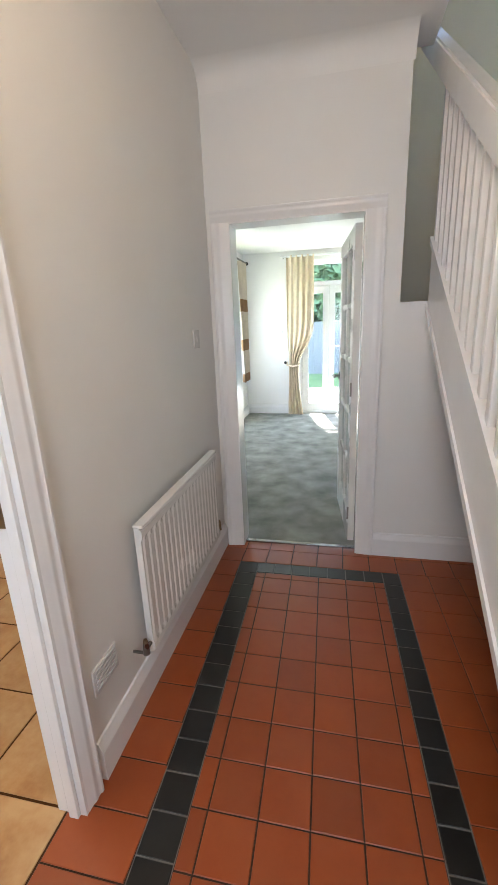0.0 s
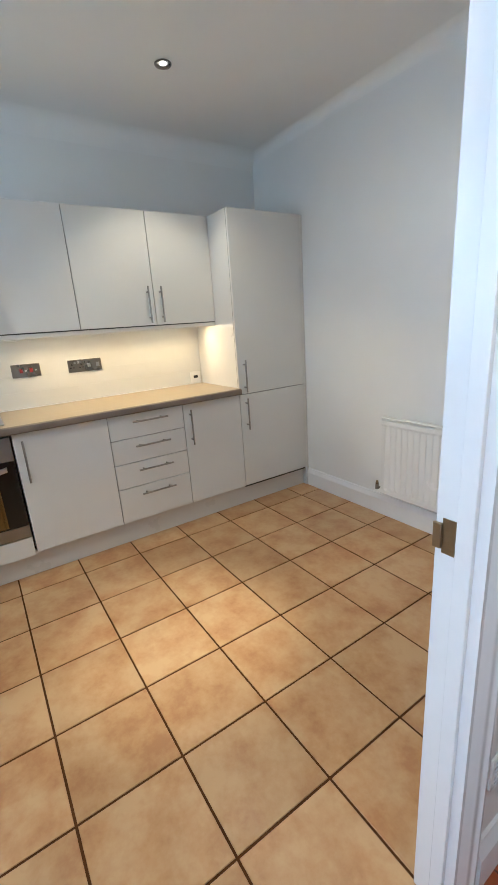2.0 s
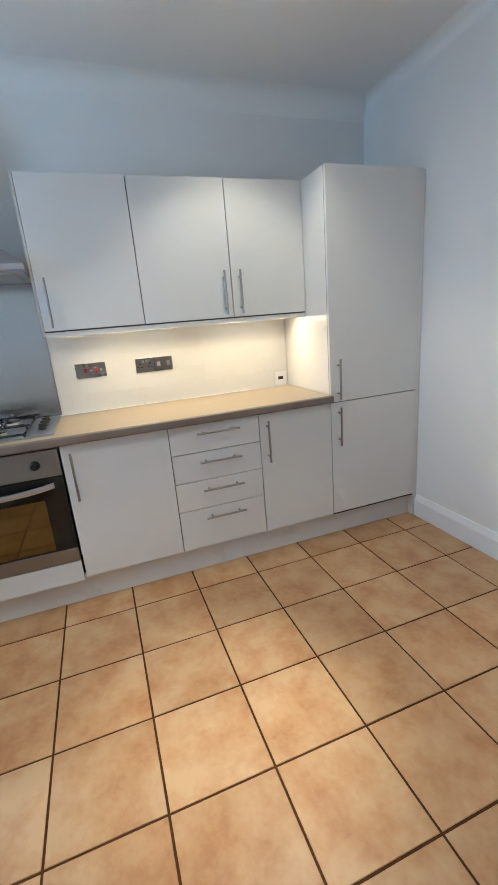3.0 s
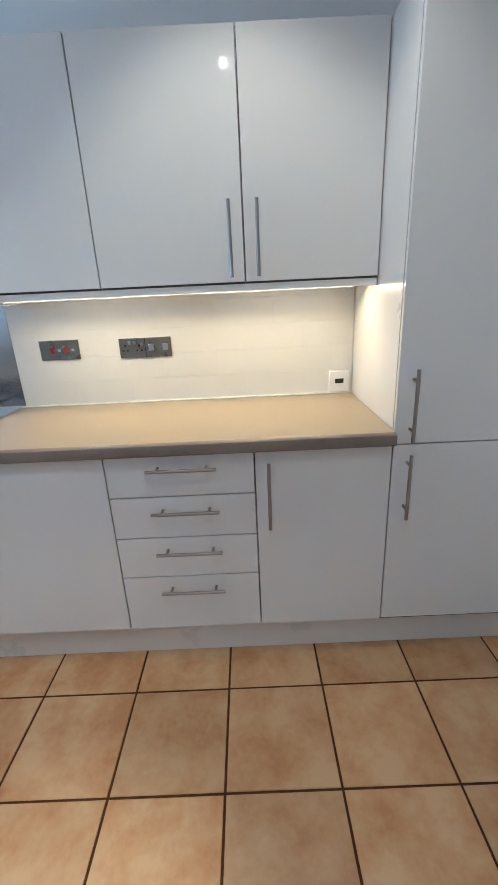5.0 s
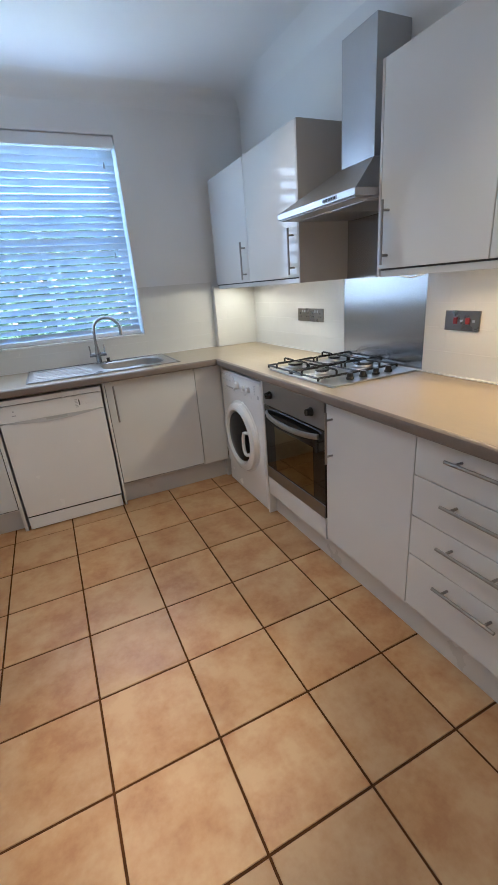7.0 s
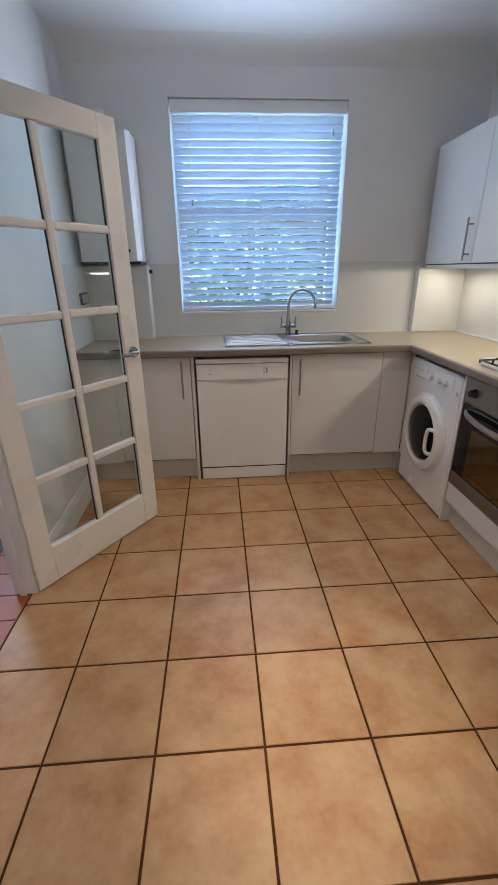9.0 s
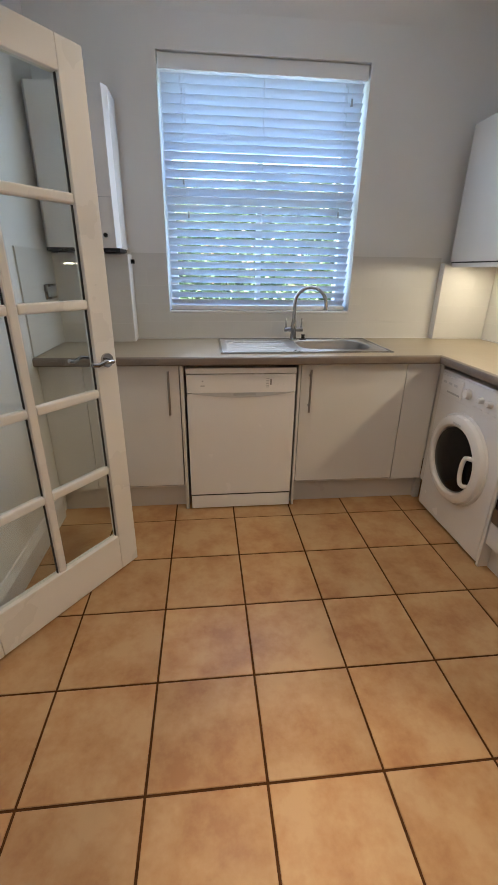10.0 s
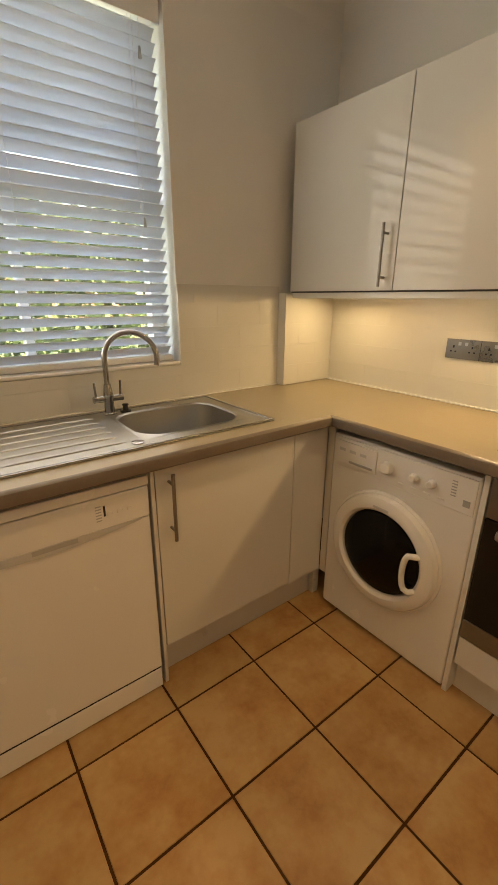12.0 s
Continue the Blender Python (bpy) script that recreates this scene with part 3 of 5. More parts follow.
# tall unit
u = thing("tall_unit", (-3.23, 1.95, 0), "tall white gloss unit with two doors", "kitchen cabinet")
part("body", box(KX0 + 0.004, XF - 0.0205, 1.6315, 2.242, 0.14, 2.072), CARCASS, u)
part("gap_shade_sheet", box(XF - 0.020, XF - 0.0175, 1.633, 2.242, 0.142, 2.070), GAP, u)
f = part("door", box(XF - 0.017, XF, 1.632, 2.242, 0.160, 0.856, bevel=0.0018), UNIT, u)
bar_handle(f, (XF, 1.680, 0.60), (XF, 1.680, 0.83), (1, 0, 0))
f = part("door", box(XF - 0.017, XF, 1.632, 2.242, 0.860, 2.072, bevel=0.0018), UNIT, u)
bar_handle(f, (XF, 1.680, 0.875), (XF, 1.680, 1.105), (1, 0, 0))
part("filler", box(KX0 + 0.3, XF - 0.006, 2.243, KY1 - 0.002, 0.0, 2.069), CARCASS, u)

# wall units
def wall_unit(y0, y1, handle_at, label, side=0, top=2.075):
    u = thing("wall_unit", (-3.36, (y0 + y1) / 2, 1.376), label, "kitchen cabinet", "wall units")
    part("body", box(KX0 + 0.004, -3.1755, y0 + 0.001, y1 - 0.001, 1.376, top), CARCASS, u)
    part("gap_shade_sheet", box(-3.1750, -3.1725, y0 + 0.001, y1 - 0.001, 1.378, top - 0.002), GAP, u)
    f = part("door", box(-3.172, -3.155, y0 + G, y1 - G, 1.381, top, bevel=0.0018), UNIT, u)
    part("shadow_gap", box(-3.1715, -3.1645, y0 + 0.001, y1 - 0.001, 1.3748, 1.3805), GAP, u)
    yh = y0 + 0.045 if handle_at < 0 else y1 - 0.045
    bar_handle(f, (-3.155, yh, 1.395), (-3.155, yh, 1.625), (1, 0, 0))
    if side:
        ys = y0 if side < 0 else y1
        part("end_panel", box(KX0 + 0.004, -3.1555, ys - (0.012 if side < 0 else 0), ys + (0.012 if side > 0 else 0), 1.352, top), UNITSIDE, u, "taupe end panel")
    return u


wall_unit(0.190, 0.680, -1, "white gloss wall unit beside the cooker hood", -1)
wall_unit(0.680, 1.177, 1, "white gloss wall unit with one door")
wall_unit(1.177, 1.630, -1, "white gloss wall unit beside the tall unit")
wall_unit(-1.632, -1.033, 1, "white gloss wall unit in the corner", top=2.092)
wall_unit(-1.033, -0.425, 1, "white gloss wall unit beside the cooker hood", 1, 2.092)
single("light_pelmet", box(-3.187, -3.163, 0.190, 1.630, 1.350, 1.3745, bevel=0.002), UNIT, "white gloss pelmet under the wall units", "pelmet")
single("light_pelmet", box(-3.187, -3.163, -1.632, -0.427, 1.350, 1.3745, bevel=0.002), UNIT, "white gloss pelmet under the corner wall units", "pelmet")
for y0, y1 in ((0.36, 0.86), (1.03, 1.53), (-1.42, -0.78)):
    s = thing("strip_light", (-3.30, (y0 + y1) / 2, 1.376), "slim lit strip light under the wall units", "strip light", "strip lights")
    part("housing", box(-3.325, -3.275, y0, y1, 1.362, 1.3755, bevel=0.003), WHITEPLASTIC, s)
    part("diffuser", box(-3.318, -3.282, y0 + 0.02, y1 - 0.02, 1.358, 1.3615), STRIP, s)
bm = bmesh.new()
tube(bm, [(-3.195, 0.22, 1.372), (-3.205, 0.27, 1.346), (-3.21, 0.32, 1.340), (-3.22, 0.37, 1.350), (-3.27, 0.40, 1.368)], 0.0025, 6)
single("lamp_cable", bm, WHITEPLASTIC, "thin white cable under the wall unit", "cable")

# plinths
single("plinth", box(-2.965, -2.947, -0.436, 2.25, 0.0, 0.149), PLINTH, "pale plinth board below the units", "plinth")
single("plinth", box(-2.895, -2.108, -1.155, -1.138, 0.0, 0.149), PLINTH, "pale plinth board below the sink unit", "plinth")
single("plinth", box(-1.478, -0.775, -1.155, -1.138, 0.0, 0.149), PLINTH, "pale plinth board below the sink unit", "plinth")

# sink run
def base_south(x0, x1, hinge, label, handle_x):
    u = thing("base_unit", ((x0 + x1) / 2, -1.38, 0), label, "kitchen cabinet", "base units")
    part("body", box(x0 + 0.001, x1 - 0.001, KY0 + 0.004, YF - 0.0205, 0.14, 0.70), CARCASS, u)
    part("gap_shade_sheet", box(x0 + 0.001, x1 - 0.001, YF - 0.020, YF - 0.0175, 0.15, 0.864), GAP, u)
    f = part("door", box(x0 + G, x1 - G, YF - 0.017, YF, 0.160, 0.862, bevel=0.0018), UNIT, u)
    bar_handle(f, (handle_x, YF, 0.60), (handle_x, YF, 0.835), (0, 1, 0))
    return u


base_south(-2.710, -2.118, 0, "white gloss base unit under the sink", -2.165)
base_south(-1.470, -0.985, 0, "white gloss base unit below the boiler", -1.415)
single("corner_post", box(-2.900, -2.712, YF - 0.018, YF - 0.001, 0.15, 0.864, bevel=0.0018), UNIT, "white gloss filler panel in the unit corner", "filler panel")
single("corner_return", box(-2.965, -2.902, -1.0845, -1.051, 0.150, 0.864, bevel=0.0018), PLINTH, "pale upright panel beside the washing machine", "filler panel")
single("end_panel", box(-0.984, KX1 - 0.002, YF - 0.018, YF - 0.001, 0.15, 0.864, bevel=0.0018), UNIT, "white gloss filler panel beside the wall", "filler panel")
single("end_panel", box(-1.492, -1.473, KY0 + 0.06, YF + 0.002, 0.0, 0.864, bevel=0.0015), CARCASS, "thin white panel beside the dishwasher", "end panel")
single("end_panel", box(-2.116, -2.103, KY0 + 0.06, YF + 0.002, 0.0, 0.864, bevel=0.0015), CARCASS, "thin white panel beside the dishwasher", "end panel")
single("end_panel", box(KX0 + 0.01, XF + 0.004, -0.4555, -0.4375, 0.0, 0.864, bevel=0.0015), CARCASS, "thin white panel between oven and washing machine", "end panel")

# worktop
WT0, WT1 = 0.866, 0.908
SB = (-2.58, -2.14, -1.555, -1.20)   # bowl opening x0, x1, y0, y1
wt = thing("worktop", (-3.2, -1.3, WT0), "wood-effect laminate worktop with a dark rounded edge", "worktop")
part("long_run", box(KX0 + 0.012, -2.880, YF + 0.03, 1.628, WT0, WT1), WORKTOP, wt)
bm = bmesh.new()
bx(bm, KX0 + 0.012, SB[0], KY0 + 0.012, YF + 0.03, WT0, WT1)
bx(bm, SB[1], KX1 - 0.002, KY0 + 0.012, YF + 0.03, WT0, WT1)
bx(bm, SB[0], SB[1], SB[3], YF + 0.03, WT0, WT1)
bx(bm, SB[0], SB[1], KY0 + 0.012, SB[2], WT0, WT1)
part("sink_run", bm, WORKTOP_S, wt)


def nosing(edge, out):
    return [(edge, WT0), (edge + out * 0.014, WT0), (edge + out * 0.019, WT0 + 0.006), (edge + out * 0.020, WT0 + 0.028), (edge + out * 0.017, WT0 + 0.037), (edge + out * 0.010, WT0 + 0.0415), (edge, WT1 + 0.0002)]


part("edge", extrude(bmesh.new(), nosing(-2.880, 1), "y", YF + 0.03, 1.628), EDGE, wt, "dark brown rounded worktop edge")
part("edge", extrude(bmesh.new(), nosing(YF + 0.03, 1), "x", -2.862, KX1 - 0.002), EDGE, wt, "dark brown rounded worktop edge")
single("sealant", box(KX0 + 0.006, KX0 + 0.020, KY0 + 0.02, 1.628, WT1, WT1 + 0.006, bevel=0.002), WHITEPLASTIC, "white sealant bead behind the worktop", "sealant")
single("sealant", box(KX0 + 0.02, KX1 - 0.01, KY0 + 0.008, KY0 + 0.020, WT1, WT1 + 0.006, bevel=0.002), WHITEPLASTIC, "white sealant bead behind the sink", "sealant")
# ---- wall tiles ----
def tile_course(name, label, along, a0, a1, face, out, z0, z1, tw=0.25, th=0.1045):
    """A tiled panel: grout bed plus tiles as pieces. along: the wall's axis."""
    def slab(u0, u1, d0, d1, w0, w1, bevel=0.0):
        lo, hi = sorted((face + out * d0, face + out * d1))
        return box(u0, u1, lo, hi, w0, w1, bevel=bevel) if along == "x" else box(lo, hi, u0, u1, w0, w1, bevel=bevel)
    bed = setting(name, slab(a0, a1, 0.0005, 0.0055, z0, z1), WALLGROUT, label, "wall tiles")
    cache = {}
    row, z = 0, z0
    while z < z1 - 0.01:
        zt = min(z + th, z1)
        u = a0 - (tw / 2 if row % 2 else 0)
        while u < a1 - 0.004:
            u0, u1 = max(u, a0), min(u + tw, a1)
            w, h = round(u1 - u0 - 0.0002, 4), round(zt - z - 0.0004, 4)
            if w > 0.01:
                if (w, h) not in cache:
                    bm = box(-w / 2, w / 2, -0.002, 0.002, -h / 2, h / 2) if along == "x" else box(-0.002, 0.002, -w / 2, w / 2, -h / 2, h / 2)
                    fs = [e for e in bm.edges if all((v.co.y if along == "x" else v.co.x) * out > 0 for v in e.verts)]
                    bmesh.ops.bevel(bm, geom=fs, offset=0.0002, segments=1, affect="EDGES")
                    cache[(w, h)] = mesh_of("wall_tile", bm, WALLTILE, smooth=False)
                ob = new("wall_tile", cache[(w, h)])
                mid = face + out * 0.0065
                ob.location = ((u0 + u1) / 2, mid, (z + zt) / 2) if along == "x" else (mid, (u0 + u1) / 2, (z + zt) / 2)
                ob.parent = bed
            u += tw
        z, row = zt, row + 1
    return bed


tile_course("trim_tiles_west", "white glazed wall tiles above the worktop", "y", 0.165, 1.629, KX0, 1, 0.910, 1.376)
tile_course("trim_tiles_corner", "white glazed wall tiles in the corner", "y", KY0 + 0.0640, -0.440, KX0, 1, 0.910, 1.376)
BOXX = -3.118
setting("trim_boxing", box(KX0, BOXX, KY0, KY0 + 0.055, 0.908, 1.374), WALL, "white boxed-in pipe in the corner", "pipe boxing")
tile_course("trim_tiles_boxing", "white glazed wall tiles on the corner boxing", "x", KX0 + 0.0088, BOXX, KY0 + 0.055, 1, 0.910, 1.372)
tile_course("trim_tiles_sink", "white glazed wall tiles beside the window", "x", BOXX, WX0, KY0, 1, 0.910, 1.405)
tile_course("trim_tiles_sill", "white glazed wall tiles below the window", "x", WX0, WX1, KY0, 1, 0.910, WZ0 - 0.002)
tile_course("trim_tiles_side", "white glazed wall tiles below the boiler", "x", WX1, -1.19, KY0, 1, 0.910, 1.405)
tile_course("trim_tiles_east", "white glazed wall tiles beside the boiler", "y", KY0 + 0.139, -1.055, KX1, -1, 0.910, 1.405)
setting("trim_pipe_boxing", box(-1.19, KX1, KY0, KY0 + 0.13, 0.908, 1.392), WALL, "white boxed-in pipes below the boiler", "pipe boxing")
tile_course("trim_tiles_pipe_boxing", "white glazed tiles on the boiler boxing", "x", -1.188, KX1 - 0.002, KY0 + 0.13, 1, 0.910, 1.39)

# ---- steel splashback, hood, hob, oven ----
single("splashback", box(KX0 + 0.001, KX0 + 0.006, -0.438, 0.163, 0.910, 1.70, bevel=0.001), STEELH, "brushed steel splashback behind the hob", "splashback")
HY, HW = -0.124, 0.298
hood = thing("cooker_hood", (-3.3, HY, 1.64), "brushed steel chimney cooker hood above the hob", "cooker hood")
bm = bmesh.new()
bx(bm, -3.468, -3.040, HY - HW, HY + HW, 1.652, 1.680, bevel=0.003)
part("canopy_rim", bm, STEEL, hood)
bm = bmesh.new()
lo = [bm.verts.new(v) for v in ((-3.468, HY - HW, 1.6805), (-3.045, HY - HW, 1.6805), (-3.045, HY + HW, 1.6805), (-3.468, HY + HW, 1.6805))]
hi = [bm.verts.new(v) for v in ((-3.468, HY - 0.118, 1.835), (-3.285, HY - 0.118, 1.835), (-3.285, HY + 0.118, 1.835), (-3.468, HY + 0.118, 1.835))]
for k in range(4):
    bm.faces.new((lo[k], lo[(k + 1) % 4], hi[(k + 1) % 4], hi[k]))
bm.faces.new(hi)
bm.faces.new(lo[::-1])
part("canopy", bm, STEEL, hood)
part("chimney", box(-3.468, -3.290, HY - 0.113, HY + 0.113, 1.8355, 2.318, bevel=0.002), STEEL, hood)
for k in range(2):
    part("vent_slot", box(-3.46 + k * 0.02, -3.452 + k * 0.02, HY + 0.1125, HY + 0.1138, 1.93, 2.0), BLACK, hood)
part("underside", box(-3.462, -3.05, HY - HW + 0.01, HY + HW - 0.01, 1.645, 1.6525), GREYPLASTIC, hood)
for k in range(2):
    part("filter", box(-3.46, -3.14, HY - 0.25 + k * 0.255, HY - 0.005 + k * 0.255, 1.6425, 1.6455, bevel=0.001), STEEL, hood)
pad = part("button_strip", box(-3.0405, -3.038, HY + 0.085, HY + 0.185, 1.658, 1.674, bevel=0.001), GREYPLASTIC, hood)
for k in range(5):
    part("button", box(-3.0382, -3.0345, HY + 0.092 + k * 0.018, HY + 0.105 + k * 0.018, 1.661, 1.671, bevel=0.001), BLACK, pad)

hob = thing("gas_hob", (-3.2, -0.135, 0.9), "steel four-burner gas hob with black pan supports", "gas hob")
bm = bmesh.new()
bx(bm, -3.445, -2.945, -0.427, 0.157, 0.9085, 0.917, bevel=0.003)
part("plate", bm, STEEL, hob)
BURN = [(-3.06, -0.335, 0.036), (-3.06, -0.085, 0.030), (-3.32, -0.335, 0.030), (-3.32, -0.085, 0.046)]
for bx_, by_, r in BURN:
    bm = bmesh.new()
    lathe(bm, [(r + 0.024, 0), (r + 0.022, 0.004), (r + 0.004, 0.008), (r, 0.016), (r - 0.006, 0.018)], Matrix.Translation((bx_, by_, 0.917)), 28)
    p = part("burner", bm, STEEL, hob)
    bm = bmesh.new()
    lathe(bm, [(r + 0.003, 0.018), (r + 0.006, 0.022), (r + 0.003, 0.027), (r - 0.012, 0.029)], Matrix.Translation((bx_, by_, 0.917)), 28)
    part("burner_cap", bm, BLACK, p)
for yc in (-0.335, -0.085):
    sup = None
    bm = bmesh.new()
    h = 0.945
    y0, y1, x0, x1 = yc - 0.118, yc + 0.118, -3.435, -2.955
    for q in ((x0, y0, x1, y0), (x0, y1, x1, y1), (x0, y0, x0, y1), (x1, y0, x1, y1), (-3.19, y0, -3.19, y1)):
        rod(bm, (q[0], q[1], 0.930), (q[2], q[3], 0.930), 0.0056, seg=8)
    for xc in (-3.06, -3.32):
        for dx, dy in ((1, 0), (-1, 0), (0, 1), (0, -1)):
            far = (xc + dx * 0.118, yc + dy * 0.118)
            tube(bm, [(far[0], far[1], 0.930), (far[0], far[1], 0.952), (xc + dx * 0.105, yc + dy * 0.105, 0.957), (xc + dx * 0.028, yc + dy * 0.028, 0.955)], 0.0056, 8)
    for x in (x0, x1):
        for y in (y0, y1):
            rod(bm, (x, y, 0.917), (x, y, 0.932), 0.006, seg=8)
    part("pan_support", bm, BLACK, hob, "black enamelled wire pan support")
for k in range(4):
    bm = bmesh.new()
    lathe(bm, [(0.019, 0), (0.019, 0.008), (0.015, 0.012), (0.0135, 0.028), (0.011, 0.030)], Matrix.Translation((-3.09 - 0.077 * k, 0.095, 0.917)), 20)
    part("knob", bm, BLACK, hob, "black control knob")

OY0, OY1 = -0.435, 0.163
ov = thing("oven", (-3.2, (OY0 + OY1) / 2, 0.2), "built-in electric oven with a black glass door", "oven")
part("body", box(-3.46, XF - 0.022, OY0 + 0.004, OY1 - 0.004, 0.262, 0.856), GREYPLASTIC, ov)
pn = part("control_panel", box(XF - 0.021, XF + 0.004, OY0 + 0.002, OY1 - 0.002, 0.722, 0.852, bevel=0.002), OVENSTEEL, ov, "brushed steel control panel")
for y in (-0.348, 0.055):
    bm = bmesh.new()
    lathe(bm, [(0.023, 0), (0.022, 0.006), (0.019, 0.010), (0.017, 0.026), (0.014, 0.029)], pose(XF + 0.004, y, 0.787, 0, 90, 0), 24)
    bx(bm, XF + 0.030, XF + 0.035, y - 0.004, y + 0.004, 0.772, 0.804, bevel=0.001)
    part("knob", bm, BLACK, pn, "black round knob")
dr = part("door", box(XF - 0.021, XF + 0.001, OY0 + 0.002, OY1 - 0.002, 0.263, 0.717, bevel=0.003), BLACKGLASS, ov, "black glass oven door")
part("window", box(XF + 0.0008, XF + 0.0026, OY0 + 0.115, OY1 - 0.10, 0.345, 0.61, bevel=0.0006), OVENGLASS, dr)
part("trim", box(XF - 0.004, XF + 0.005, OY0 + 0.002, OY1 - 0.002, 0.2635, 0.335, bevel=0.002), OVENSTEEL, dr, "brushed steel lower trim")
bm = bmesh.new()
pts = []
for k in range(13):
    a = k / 12
    pts.append((XF + 0.010 + 0.035 * math.sin(math.pi * a) ** 0.5, OY0 + 0.045 + a * (OY1 - OY0 - 0.09), 0.680 - 0.012 * math.sin(math.pi * a)))
rings = []
for x, y, z in pts:
    rings.append([bm.verts.new((x + dx, y, z + dz)) for dx, dz in ((-0.006, -0.013), (0.004, -0.013), (0.008, 0), (0.004, 0.013), (-0.006, 0.013))])
for a, c in zip(rings, rings[1:]):
    for k in range(5):
        bm.faces.new((a[k], a[(k + 1) % 5], c[(k + 1) % 5], c[k]))
bm.faces.new(rings[0][::-1])
bm.faces.new(rings[-1])
bmesh.ops.recalc_face_normals(bm, faces=bm.faces[:])
part("handle", bm, STEEL, dr, "curved steel bar handle")
single("oven_filler", box(XF - 0.017, XF, OY0 + 0.002, OY1 - 0.002, 0.142, 0.258, bevel=0.0018), UNIT, "white gloss panel below the oven", "filler panel")

# ---- washing machine ----
WY0, WY1, WF = -1.046, -0.458, -2.895
wm = thing("washing_machine", (-3.2, -0.75, 0), "white front-loading washing machine with a dark round door", "washing machine")
part("body", box(-3.45, WF, WY0, WY1, 0.012, 0.838, bevel=0.008, seg=3), WHITEPLASTIC, wm)
for y in (WY0 + 0.05, WY1 - 0.05):
    bm = bmesh.new()
    rod(bm, (WF - 0.04, y, 0), (WF - 0.04, y, 0.02), 0.02)
    part("foot", bm, BLACK, wm)
cp = part("control_panel", box(WF - 0.002, WF + 0.0025, WY0 + 0.008, WY1 - 0.008, 0.705, 0.828, bevel=0.003), WHITEPLASTIC, wm)
dwr = part("detergent_drawer", box(WF + 0.001, WF + 0.0085, WY0 + 0.02, WY0 + 0.215, 0.722, 0.815, bevel=0.003), WHITEPLASTIC, cp)
part("grip", box(WF + 0.008, WF + 0.0108, WY0 + 0.09, WY0 + 0.20, 0.732, 0.742, bevel=0.001), GREYPLASTIC, dwr)
for k in range(3):
    part("printed_mark", box(WF + 0.008, WF + 0.0092, WY0 + 0.04 + 0.05 * k, WY0 + 0.07 + 0.05 * k, 0.775, 0.787), PALEGREY, dwr)
for y, r in ((-0.783, 0.026), (-0.675, 0.016), (-0.610, 0.016)):
    bm = bmesh.new()
    lathe(bm, [(r, 0), (r, 0.008), (r * 0.86, 0.012), (r * 0.8, 0.022), (r * 0.6, 0.024)], pose(WF + 0.002, y, 0.768, 0, 90, 0), 24)
    part("dial", bm, WHITEPLASTIC, cp, "white turning dial")
for k in range(4):
    part("button", box(WF + 0.002, WF + 0.006, -0.735 + 0.05 * k, -0.712 + 0.05 * k, 0.722, 0.730, bevel=0.002), WHITEPLASTIC, cp)
for k in range(6):
    part("printed_mark", box(WF + 0.002, WF + 0.0036, -0.545, -0.528, 0.752 + 0.010 * k, 0.756 + 0.010 * k), GREYPLASTIC, cp)
part("printed_mark", box(WF + 0.002, WF + 0.0036, -0.502, -0.480, 0.730, 0.752), GREYPLASTIC, cp)
pc = pose(WF, -0.765, 0.425, 0, 90, 0)
bm = bmesh.new()
lathe(bm, [(0.243, -0.004), (0.243, 0.004), (0.236, 0.010), (0.228, 0.0102)], pc, 56)
part("door_recess", bm, WHITEPLASTIC, wm)
bm = bmesh.new()
prof = [(0.233, 0.000), (0.234, 0.014), (0.226, 0.030), (0.205, 0.041), (0.185, 0.040), (0.174, 0.030), (0.170, 0.012)]
rings = []
for r, h in prof:
    rings.append([bm.verts.new(pc @ Vector((r * math.cos(2 * math.pi * k / 56), r * math.sin(2 * math.pi * k / 56), h))) for k in range(56)])
for a, c in zip(rings, rings[1:]):
    for k in range(56):
        bm.faces.new((a[k], a[(k + 1) % 56], c[(k + 1) % 56], c[k]))
bmesh.ops.recalc_face_normals(bm, faces=bm.faces[:])
door = part("door_ring", bm, WHITEPLASTIC, wm, "thick white round door ring")
bm = bmesh.new()
lathe(bm, [(0.173, 0.008), (0.165, 0.026), (0.13, 0.036), (0.07, 0.042), (0.01, 0.044)], pc, 48)
part("glass", bm, WASHGLASS, door, "dark bowl-shaped door glass")
bm = bmesh.new()
loop = [(WF + 0.034, -0.598, 0.497)]
for k in range(9):
    a = math.pi * k / 8
    loop.append((WF + 0.050 + 0.005 * math.sin(a), -0.612 - 0.030 * math.sin(a) ** 0.6, 0.425 + 0.075 * math.cos(a)))
loop.append((WF + 0.034, -0.598, 0.353))
tube(bm, loop, 0.011, 12)
part("door_handle", bm, WHITEPLASTIC, door, "white bowed door handle")
part("maker_plate", box(WF + 0.0395, WF + 0.0415, -0.80, -0.735, 0.612, 0.622), PALEGREY, door)

# ---- dishwasher ----
DX0, DX1, DF = -2.092, -1.503, -1.072
dw = thing("dishwasher", (-1.8, -1.35, 0), "white freestanding dishwasher under the worktop", "dishwasher")
part("body", box(DX0 + 0.004, DX1 - 0.004, KY0 + 0.08, DF - 0.022, 0.02, 0.835), BLACK, dw)
part("top", box(DX0, DX1, DF - 0.30, DF + 0.002, 0.816, 0.846, bevel=0.004), WHITEPLASTIC, dw)
pn = part("control_panel", box(DX0 + 0.002, DX1 - 0.002, DF - 0.021, DF, 0.712, 0.812, bevel=0.004), WHITEPLASTIC, dw)
part("door", box(DX0 + 0.002, DX1 - 0.002, DF - 0.021, DF - 0.003, 0.096, 0.709, bevel=0.004), WHITEPLASTIC, dw)
bm = bmesh.new()
n = 17
up, dn = [], []
